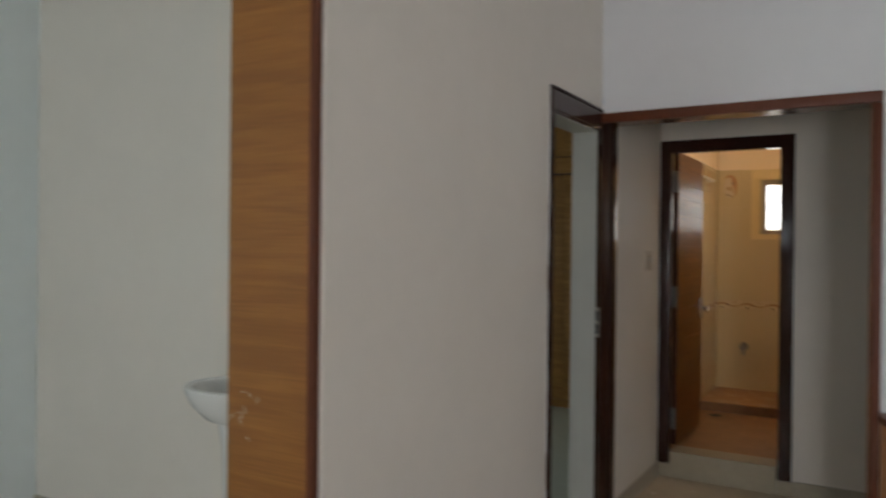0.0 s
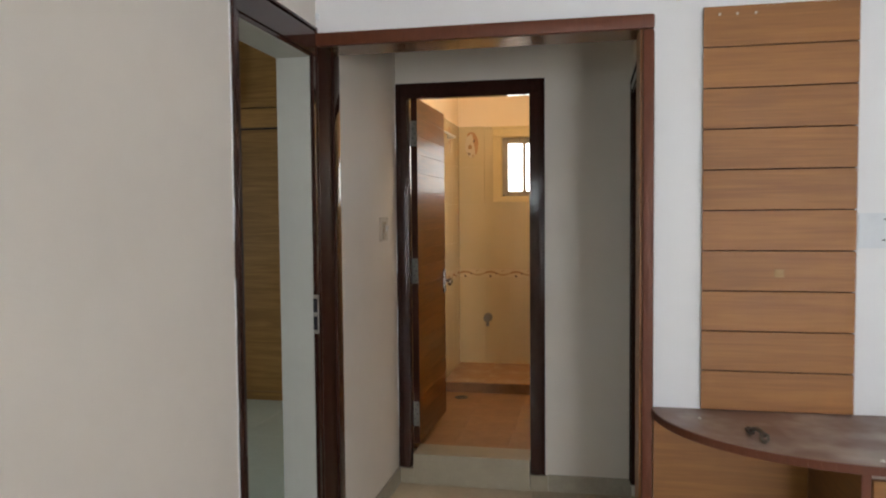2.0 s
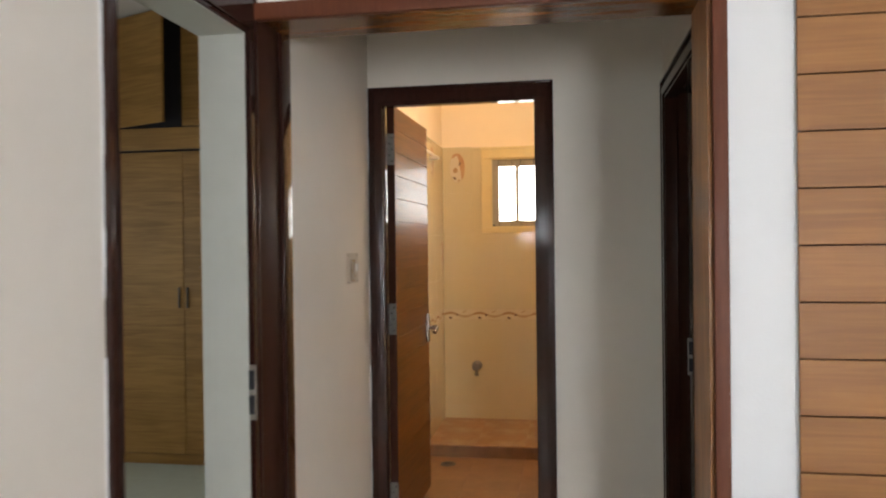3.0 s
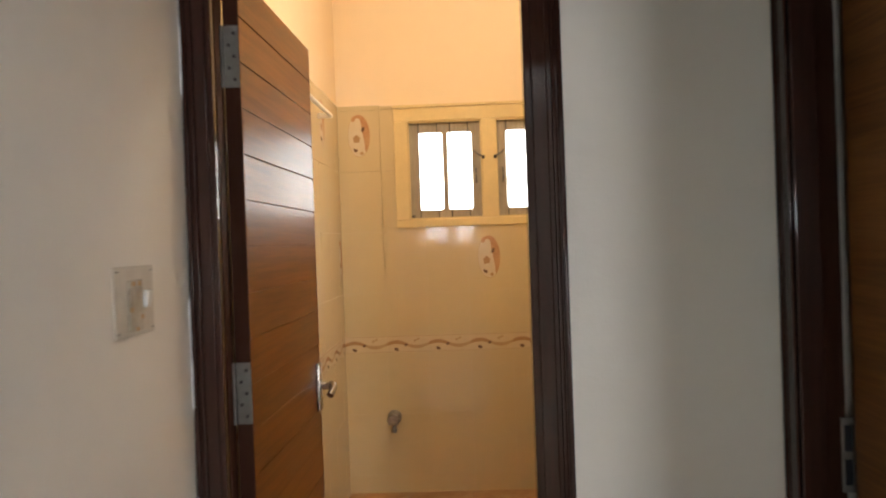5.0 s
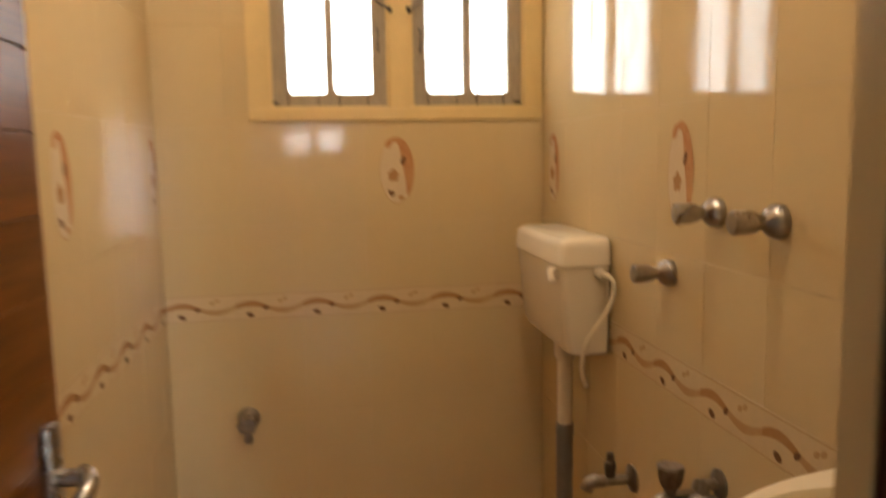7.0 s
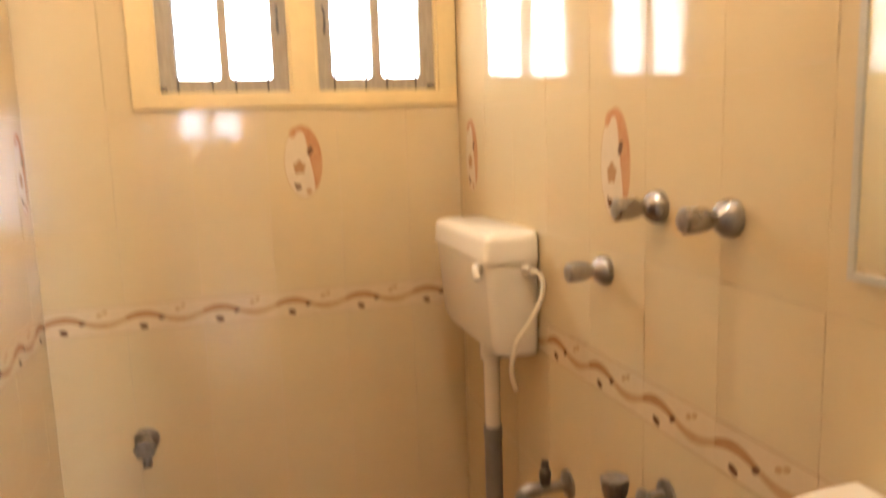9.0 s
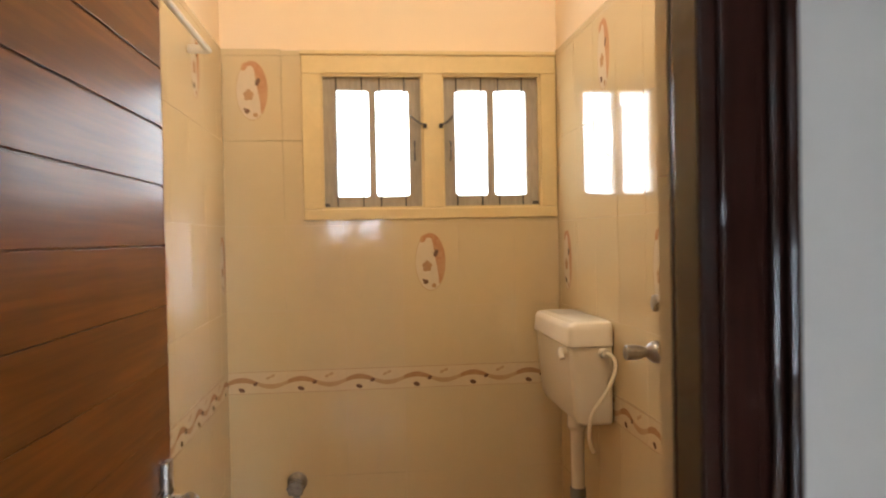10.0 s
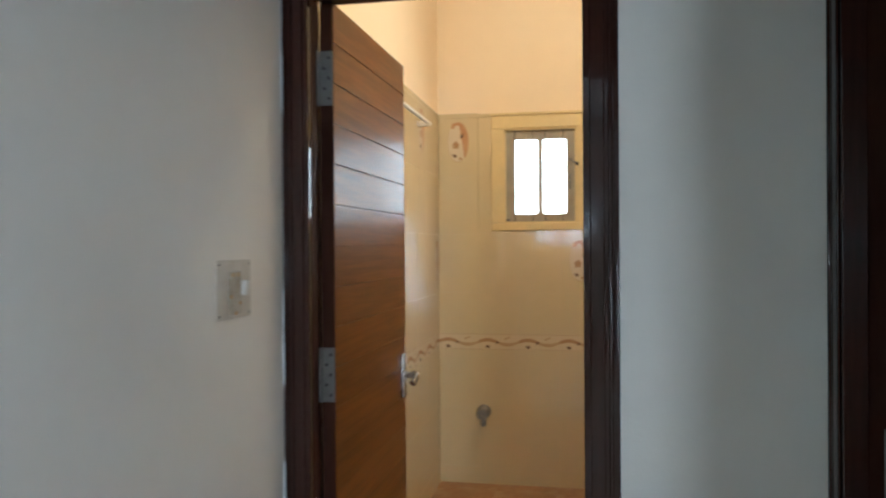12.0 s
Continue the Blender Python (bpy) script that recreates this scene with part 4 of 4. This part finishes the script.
def bib_tap(name, x, y, z, label, way):
    """A short-spouted tap; way is the wall's turn."""
    t = thing(name, (x, y, z), label, "tap")
    base = Matrix.Translation((x, y, z)) @ way
    bm = bmesh.new()
    lathe(bm, [(0.030, 0.0), (0.030, 0.005), (0.022, 0.010), (0.013, 0.015)], base, 18)
    bit("flange", bm, TARNISH, t, "", True)
    bm = bmesh.new()
    up = way.to_3x3().inverted() @ Vector((0, 0, 1))
    pts = [base @ Vector((0, 0, 0.012)), base @ Vector((0, 0, 0.075))]
    pts += [base @ (Vector((0, 0, 0.075 + 0.03 * math.sin(a))) - up * 0.03 * (1 - math.cos(a))) for a in (0.4, 0.8, 1.2, 1.57)]
    pts.append(base @ (Vector((0, 0, 0.105)) - up * 0.045))
    tube(bm, pts, 0.0115)
    bit("spout", bm, TARNISH, t, "", True)
    bm = bmesh.new()
    c = base @ Vector((0, 0, 0.066))
    fluted(bm, [(0.012, 0.006), (0.012, 0.016), (0.020, 0.026), (0.025, 0.040), (0.028, 0.062), (0.025, 0.066), (0.004, 0.064)], Matrix.Translation(c), 8, 0.06)
    bit("knob", bm, TARNISH, t, "fluted knob", True)
    return t


back_tap = thing("bib_tap", (-0.942, BY1, 0.524), "dull chrome bib tap with front knob on the back wall tiles", "tap")
base = Matrix.Translation((-0.942, BY1, 0.524)) @ pose(0, 0, 0, 90, 0, 0)
bm = bmesh.new()
lathe(bm, [(0.036, 0.0), (0.036, 0.005), (0.028, 0.011), (0.016, 0.016), (0.015, 0.050)], base, 20)
bit("flange", bm, TARNISH, back_tap, "", True)
bm = bmesh.new()
fluted(bm, [(0.014, 0.048), (0.020, 0.054), (0.029, 0.064), (0.032, 0.082), (0.028, 0.088), (0.005, 0.089)], base, 8, 0.06)
bit("knob", bm, TARNISH, back_tap, "fluted knob", True)
bm = bmesh.new()
tube(bm, [base @ Vector((0, -0.004, 0.034)), base @ Vector((0, -0.030, 0.040)), base @ Vector((0, -0.052, 0.044))], 0.0115)
lathe(bm, [(0.014, 0.0), (0.0135, 0.018), (0.010, 0.020)], Matrix.Translation(base @ Vector((0, -0.050, 0.044))) @ pose(0, 0, 0, 180, 0, 0), 14)
bit("spout", bm, TARNISH, back_tap, "", True)
bib_tap("bib_tap", BX1, 6.02, 0.688, "tarnished chrome bib tap low on the side wall", WALL_TURN)
angle = thing("angle_valve", (BX1, 6.35, 0.575), "small tarnished chrome angle valve low on the wall", "valve")
base = Matrix.Translation((BX1, 6.35, 0.575)) @ WALL_TURN
bm = bmesh.new()
lathe(bm, [(0.034, 0.0), (0.034, 0.006), (0.018, 0.012), (0.012, 0.018), (0.012, 0.07), (0.015, 0.075), (0.015, 0.10)], base, 16)
bit("body", bm, TARNISH, angle, "", True)
bm = bmesh.new()
lathe(bm, [(0.012, 0.0), (0.013, 0.012), (0.015, 0.026), (0.013, 0.036), (0.009, 0.040), (0.009, 0.058), (0.006, 0.061)], Matrix.Translation((BX1 - 0.06, 6.35, 0.585)), 12)
bit("spindle", bm, BLACKENED, angle, "rusted bare spindle", True)
bm = bmesh.new()
tube(bm, curve((BX1 - 0.092, 6.35, 0.577), (BX1 - 0.108, 6.35, 0.577), (BX1 - 0.116, 6.35, 0.572), (BX1 - 0.120, 6.35, 0.556), 5), 0.017)
bit("outlet", bm, TARNISH, angle, "", True)
hole = thing("tap_with_spray", (BX1, 5.95, 0.70), "chrome wall tap with a hanging spray knob", "tap")
bm = bmesh.new()
fluted(bm, [(0.012, 0.004), (0.026, -0.004), (0.031, -0.022), (0.029, -0.055), (0.023, -0.085), (0.006, -0.088)], Matrix.Translation((BX1 - 0.036, 5.945, 0.722)), 8, 0.06)
bit("knob", bm, TARNISH, hole, "fluted knob", True)
bm = bmesh.new()
tube(bm, [(BX1, 5.95, 0.742), (BX1 - 0.030, 5.95, 0.742), (BX1 - 0.034, 5.95, 0.723)], 0.012)
lathe(bm, [(0.028, 0.0), (0.028, 0.005), (0.014, 0.010)], Matrix.Translation((BX1, 5.95, 0.742)) @ WALL_TURN, 16)
bit("arm", bm, TARNISH, hole, "", True)

shower = thing("shower_head", (BX1, 5.675, 2.1), "chrome shower head on a bent arm from the side wall", "shower head")
bm = bmesh.new()
tube(bm, curve((BX1, 5.675, 2.09), (-0.12, 5.675, 2.12), (-0.22, 5.675, 2.10), (-0.272, 5.675, 2.005), 10), 0.010)
bit("arm", bm, CHROME, shower, "", True)
tilt = Matrix.Translation((-0.274, 5.675, 1.998)) @ pose(0, 0, 0, 180, 20, 0)
bm = bmesh.new()
lathe(bm, [(0.012, -0.012), (0.017, -0.008), (0.017, 0.010), (0.013, 0.014), (0.013, 0.022), (0.024, 0.030), (0.036, 0.046), (0.041, 0.066), (0.041, 0.078)], tilt, 22)
bit("head", bm, CHROME, shower, "", True)
bm = bmesh.new()
lathe(bm, [(0.038, 0.0785), (0.037, 0.081), (0.026, 0.083)], tilt, 22)
bit("face_plate", bm, SCREW, shower, "dark perforated face", True)
bm = bmesh.new()
lathe(bm, [(0.030, 0.0), (0.030, 0.006), (0.014, 0.012)], Matrix.Translation((BX1, 5.675, 2.09)) @ WALL_TURN, 16)
bit("flange", bm, CHROME, shower, "", True)

bulb_lamp = thing("bulb_lamp", (-0.45, 5.75, CEIL), "lit warm bulb in a plain holder on the bathroom ceiling", "lamp")
bm = bmesh.new()
lathe(bm, [(0.035, 0.0), (0.035, 0.008), (0.02, 0.014), (0.018, 0.05)], Matrix.Translation((-0.45, 5.75, CEIL)) @ pose(0, 0, 0, 180, 0, 0), 16)
bit("holder", bm, PLASTIC, bulb_lamp, "", True)
bm = bmesh.new()
lathe(bm, [(0.014, 0.05), (0.018, 0.06), (0.030, 0.09), (0.031, 0.11), (0.022, 0.135), (0.004, 0.142)], Matrix.Translation((-0.45, 5.75, CEIL)) @ pose(0, 0, 0, 180, 0, 0), 16)
glow = bit("glass_bulb", bm, PANE, bulb_lamp, "clear glass bulb", True)
glow.visible_shadow = False

rail = thing("towel_rail", (-1.14, 6.3, 1.97), "pale plastic towel rail along the tiled wall", "towel rail")
bm = bmesh.new()
tube(bm, [(-1.125, 5.98, 1.975), (-1.125, 6.635, 1.975)], 0.009)
bit("bar", bm, PLASTIC, rail, "", True)
for y in (6.0, 6.61):
    bit("bracket", boxes((BX0, -1.118, y - 0.009, y + 0.009, 1.962, 1.986), bevel=0.005), PLASTIC, rail, "", True)

# ---- bathroom: washbasin and mirror ----
sink = thing("washbasin", (0.0, 5.3, 0.8), "ivory ceramic wall-hung washbasin beside the bathroom door", "washbasin")
bm = bmesh.new()
SCX, SCY, SZ = 0.045, 5.30, 0.955
rings = []
for kind, r, h in (("out", 0.34, -0.20), ("out", 0.66, -0.18), ("out", 0.92, -0.10), ("out", 0.985, -0.03), ("out", 1.0, -0.012), ("out", 0.992, -0.003), ("out", 0.972, 0.0),
                   ("in", 1.0, -0.002), ("in", 0.975, -0.012), ("in", 0.955, -0.04), ("in", 0.88, -0.11), ("in", 0.6, -0.155), ("in", 0.1, -0.165)):
    ring = []
    for a in (2 * math.pi * k / 64 for k in range(64)):
        if kind == "out":
            ring.append(bm.verts.new((SCX + min(0.36 * r * math.cos(a), 0.004), SCY + 0.25 * r * math.sin(a), SZ + h)))
        else:
            ring.append(bm.verts.new((-0.085 + 0.20 * r * math.cos(a), SCY + 0.195 * r * math.sin(a), SZ + h)))
    rings.append(ring)
for a, b in zip(rings, rings[1:]):
    for k in range(64):
        bm.faces.new((a[k], a[(k + 1) % 64], b[(k + 1) % 64], b[k]))
bm.faces.new(rings[0][::-1])
bm.faces.new(rings[-1])
bit("bowl", bm, CERAMIC, sink, "", True)
bm = bmesh.new()
tube(bm, [(-0.04, 5.30, 0.79), (-0.04, 5.30, 0.70), (-0.01, 5.30, 0.66), (0.05, 5.30, 0.66)], 0.018)
bit("waste_pipe", bm, PIPE_GREY, sink, "", True)
glass = thing("mirror", (0.045, 5.34, 1.2), "plain wall mirror with ground greenish edges over the washbasin", "mirror")
bit("glass", boxes((0.044, 0.050, 5.122, 5.557, 1.212, 1.848)), SILVER, glass, "silvered glass")
for d in ((5.112, 5.122, 1.202, 1.858), (5.557, 5.567, 1.202, 1.858), (5.122, 5.557, 1.202, 1.212), (5.122, 5.557, 1.848, 1.858)):
    bit("ground_edge", boxes((0.042, 0.051, *d)), GLASS_EDGE, glass, "greenish ground edge")

# ---- wall tiles of the bathroom ----
ROWS_Z = [(0.06, 0.23), (0.23, 0.54), (0.54, 0.85), (0.935, 1.153), (1.153, 1.463), (1.463, 1.773), (1.773, 2.083), (2.083, 2.107)]
BAND = (0.85, 0.935)
TW, GAP = 0.2125, 0.001
tile_meshes = {}


def tile_mesh(w, h, mat, name="tile"):
    """A glazed tile, its face at local z = 0.008, centred."""
    key = (round(w, 4), round(h, 4), name)
    if key not in tile_meshes:
        bm = bmesh.new()
        a, b, e = w / 2 - GAP / 2, h / 2 - GAP / 2, 0.0004
        loops = [[(-x, -y, z), (x, -y, z), (x, y, z), (-x, y, z)] for x, y, z in ((a, b, 0.0), (a, b, 0.0075), (a - e, b - e, 0.008))]
        vs = [[bm.verts.new(p) for p in l] for l in loops]
        for lo, hi in zip(vs, vs[1:]):
            for k in range(4):
                bm.faces.new((lo[k], lo[(k + 1) % 4], hi[(k + 1) % 4], hi[k]))
        bm.faces.new(vs[-1])
        tile_meshes[key] = mesh(name, bm, mat)
    return tile_meshes[key]


def oval(bm, cx, cy, rx, ry, z, turn=0.0, n=16):
    c, s = math.cos(turn), math.sin(turn)
    vs = [bm.verts.new((cx + rx * math.cos(a) * c - ry * math.sin(a) * s, cy + rx * math.cos(a) * s + ry * math.sin(a) * c, z)) for a in (2 * math.pi * k / n for k in range(n))]
    bm.faces.new(vs)


def ribbon(bm, f, wid, x0, x1, n, z):
    last = None
    for k in range(n + 1):
        t = k / n
        x = x0 + (x1 - x0) * t
        y, w = f(t), wid(t)
        pair = (bm.verts.new((x, y - w, z)), bm.verts.new((x, y + w, z)))
        if last:
            bm.faces.new((last[0], pair[0], pair[1], last[1]))
        last = pair


def motif_meshes():
    """The printed oval: pale ground, rust crescent, rust flower and dark dots."""
    out = []
    bm = bmesh.new()
    oval(bm, 0, 0, 0.056, 0.107, 0.0086, n=32)
    out.append(("oval_ground", mesh("oval_ground", bm, PRINT_PALE)))
    bm = bmesh.new()
    vs_o, vs_i = [], []
    for k in range(25):
        a = radians(118 - 168 * k / 24)
        thick = 0.040 * math.sin(math.pi * min(1, (k + 2) / 27)) ** 0.7
        x, y = 0.056 * math.cos(a), 0.107 * math.sin(a)
        vs_o.append(bm.verts.new((x, y, 0.0091)))
        vs_i.append(bm.verts.new((x * (1 - thick / 0.056), y * (1 - thick * 0.55 / 0.107) - 0.001, 0.0091)))
    for k in range(24):
        bm.faces.new((vs_o[k], vs_o[k + 1], vs_i[k + 1], vs_i[k]))
    oval(bm, -0.026, 0.087, 0.010, 0.016, 0.0096, -0.5)
    out.append(("crescent", mesh("crescent", bm, PRINT_RUST)))
    bm = bmesh.new()
    for k in range(5):
        a = 2 * math.pi * k / 5 + 0.3
        oval(bm, -0.012 + 0.009 * math.cos(a), -0.016 + 0.010 * math.sin(a), 0.0105 + 0.002 * (k % 2), 0.0092, 0.0091 + 0.0001 * k, a, 10)
    oval(bm, 0.012, -0.088, 0.009, 0.008, 0.0091, 0.3, 10)
    out.append(("flower", mesh("flower", bm, PRINT_CREST)))
    bm = bmesh.new()
    oval(bm, 0.021, 0.032, 0.008, 0.015, 0.0096, -0.4, 12)
    oval(bm, -0.018, -0.074, 0.010, 0.0085, 0.0091, 0.5, 12)
    oval(bm, -0.027, -0.066, 0.005, 0.004, 0.0092, 0.9, 8)
    out.append(("dots", mesh("dots", bm, PRINT_DARK)))
    bm = bmesh.new()
    n = 40
    ring = [[bm.verts.new((r * 0.056 * math.cos(2 * math.pi * k / n), r * 0.107 * math.sin(2 * math.pi * k / n), 0.0089)) for k in range(n)] for r in (0.982, 1.012)]
    for k in range(n):
        bm.faces.new((ring[0][k], ring[0][(k + 1) % n], ring[1][(k + 1) % n], ring[1][k]))
    out.append(("outline", mesh("outline", bm, PRINT_TAN)))
    return out


def listello_meshes(w):
    """The printed wave of a border tile, cut at the width w."""
    out = []
    h = w / 2

    def swing(u):
        return math.cos(2 * math.pi * (u - 0.046) / TW)

    bm = bmesh.new()
    ribbon(bm, lambda t: -0.0025 + 0.0125 * swing(t * w), lambda t: 0.0070 + 0.0018 * swing(t * w) ** 2, -h, h, 36, 0.0088)
    out.append(("wave", mesh("wave", bm, PRINT_TAN)))
    bm = bmesh.new()
    top = min(w, 0.098)
    ribbon(bm, lambda t: -0.0015 + 0.0125 * swing(t * top), lambda t: 0.0068 + 0.0026 * max(0.0, swing(t * top)), -h, top - h, 24, 0.0092)
    out.append(("crest", mesh("crest", bm, PRINT_CREST)))
    bm = bmesh.new()
    for sx, sy in ((0.141, 0.0165), (0.157, 0.0235)):
        if sx < w - 0.01:
            oval(bm, sx - h, sy, 0.0085, 0.0055, 0.0088, 0.5, 12)
            oval(bm, sx - h + 0.001, sy + 0.0005, 0.0045, 0.0026, 0.0092, 0.5, 10)
    if w > 0.17:
        out.append(("leaves", mesh("leaves", bm, PRINT_TAN)))
    else:
        bm.free()
    bm = bmesh.new()
    for sx, sy, rx, ry, tn in ((0.046, -0.0255, 0.0125, 0.0078, -0.35), (0.096, -0.004, 0.010, 0.0062, 0.6)):
        if sx < w - 0.012:
            oval(bm, sx - h, sy, rx, ry, 0.0096, tn, 14)
    out.append(("dots", mesh("dots", bm, PRINT_DARK)))
    bm = bmesh.new()
    for y in (-0.0395, 0.0395):
        ribbon(bm, lambda t, y=y: y, lambda t: 0.0011, -h, h, 1, 0.0088)
    out.append(("border_line", mesh("border_line", bm, PRINT_TAN)))
    return out


MOTIF, LIST = motif_meshes(), {}


def tiled(wall, place, u0, u1, joint, motifs=(), holes=()):
    """Lays tiles over u0..u1 of a wall; place(u, z) is a tile's pose, joint one vertical joint's u. motifs: (u, row)."""
    parent = wall
    k = math.floor((u0 - joint) / TW)
    while joint + k * TW < u1 - 0.004:
        a, b = max(u0, joint + k * TW), min(u1, joint + (k + 1) * TW)
        k += 1
        if b - a < 0.012:
            continue
        for row, (z0, z1) in enumerate(ROWS_Z + [BAND]):
            pieces = [(a, b, z0, z1)]
            for h0, h1, g0, g1 in holes:
                cut = []
                for p0, p1, q0, q1 in pieces:
                    if p1 <= h0 or p0 >= h1 or q1 <= g0 or q0 >= g1:
                        cut.append((p0, p1, q0, q1))
                        continue
                    cut += [(p0, p1, q0, g0)] if g0 - q0 > 0.008 else []
                    cut += [(p0, p1, g1, q1)] if q1 - g1 > 0.008 else []
                    lo, hi = max(q0, g0), min(q1, g1)
                    cut += [(p0, h0, lo, hi)] if h0 - p0 > 0.008 else []
                    cut += [(h1, p1, lo, hi)] if p1 - h1 > 0.008 else []
                pieces = cut
            for p0, p1, q0, q1 in pieces:
                band = row == len(ROWS_Z)
                t = new("listello_tile" if band else "tile", tile_mesh(p1 - p0, q1 - q0, LISTELLO if band else TILE, "listello_tile" if band else "tile"))
                t.parent = parent
                t.matrix_basis = place((p0 + p1) / 2, (q0 + q1) / 2) @ pose(0, 0, 0, random.uniform(-0.3, 0.3), random.uniform(-0.22, 0.22), 0)
                if band and p1 - p0 > 0.05:
                    key = round(p1 - p0, 4)
                    if key not in LIST:
                        LIST[key] = listello_meshes(p1 - p0)
                    for nm, me in LIST[key]:
                        d = new(nm, me)
                        d.parent = t
                for mu, mrow in motifs:
                    if mrow == row and p0 < mu < p1 and q1 - q0 > 0.25:
                        for nm, me in MOTIF:
                            d = new(nm, me)
                            d.parent = t
                            d.matrix_basis = Matrix.Translation((mu - (p0 + p1) / 2 if place.flip > 0 else (p0 + p1) / 2 - mu, 0.012 if row == 4 else 0.027, 0)) @ Matrix.Diagonal((0.85 if p1 - p0 < 0.15 else 1, 1, 1, 1))


def on_back(u, z):
    return Matrix.Translation((u, BY1 + 0.008, z)) @ pose(0, 0, 0, 90, 0, 0)


def on_right(u, z):
    return Matrix.Translation((BX1 + 0.008, u, z)) @ pose(0, 0, 0, 90, 0, -90)


def on_left(u, z):
    return Matrix.Translation((BX0 - 0.008, u, z)) @ pose(0, 0, 0, 90, 0, 90)


def on_front(u, z):
    return Matrix.Translation((u, 5.052, z)) @ pose(0, 0, 0, 90, 0, 180)


def on_reveal(u, z):
    return Matrix.Translation((-0.392, u, z)) @ pose(0, 0, 0, 90, 0, -90)


on_back.flip, on_right.flip, on_left.flip, on_front.flip, on_reveal.flip = 1, -1, 1, -1, -1
walls = bpy.data.objects
tiled(walls["wall_bath_back"], on_back, -1.18, 0.052, -0.436 - TW / 2, ((-1.0735, 6), (-0.436, 4)), holes=((-0.896, 0.052, WZ0, 2.102),))
tiled(walls["wall_bath_right"], on_right, 5.062, 7.129, 6.138 - TW / 2, ((6.138, 4), (7.0, 4), (6.563, 6), (5.713, 6)))
tiled(walls["wall_bath_left"], on_left, 5.062, 7.129, 6.273 - TW / 2, ((6.273, 4), (7.068, 4), (6.698, 6), (5.848, 6)))

tiled(walls["wall_bath_front"], on_reveal, 5.0195, 5.048, 5.0195, holes=((5.0, 5.1, 2.072, 2.2),))
tiled(walls["wall_bath_front"], on_front, -0.336, 0.051, -0.161)

# ---- floor tiles ----


def floor_tiles(parent, name, x0, x1, y0, y1, top, w, mat, joint=(0.0, 0.0), thick=0.008):
    bpy.context.view_layer.update()
    i = math.floor((x0 - joint[0]) / w)
    while joint[0] + i * w < x1 - 0.005:
        a, b = max(x0, joint[0] + i * w), min(x1, joint[0] + (i + 1) * w)
        j = math.floor((y0 - joint[1]) / w)
        while joint[1] + j * w < y1 - 0.005:
            c, d = max(y0, joint[1] + j * w), min(y1, joint[1] + (j + 1) * w)
            j += 1
            if b - a > 0.01 and d - c > 0.01:
                t = new(name, tile_mesh(b - a, d - c, mat, name + mat.name))
                t.name = name
                t.parent = parent
                t.matrix_basis = Matrix.Translation(((a + b) / 2, (c + d) / 2, top - 0.008))
        i += 1


floor_tiles(bpy.data.objects["floor"], "floor_tile", LX, 3.8, -3.55, TVY, FLOOR, 0.6, HALL_TILE, (-1.0, 0.1))
floor_tiles(bpy.data.objects["floor"], "floor_tile", LX, 0.11, TVY, BWY, FLOOR, 0.6, HALL_TILE, (-1.0, 0.1))
floor_tiles(bpy.data.objects["floor"], "floor_tile", -3.887, LX, -3.55, 2.40, FLOOR, 0.6, HALL_TILE, (-1.0, 0.1))
floor_tiles(bpy.data.objects["floor"], "bedroom_tile", -4.5, LX, 2.95, 7.12, FLOOR, 0.6, TEAL_LIT_TILE, (-1.2, 0.2))
floor_tiles(bfloor, "bath_floor_tile", -1.18, 0.052, 5.09, 6.41, 0.058, 0.31, BATH_FLOOR, (-1.18, 5.2))
floor_tiles(ledge, "ledge_tile", -1.18, 0.052, 6.405, 7.13, 0.138, 0.31, LEDGE_TOP, (-1.18, 6.405))
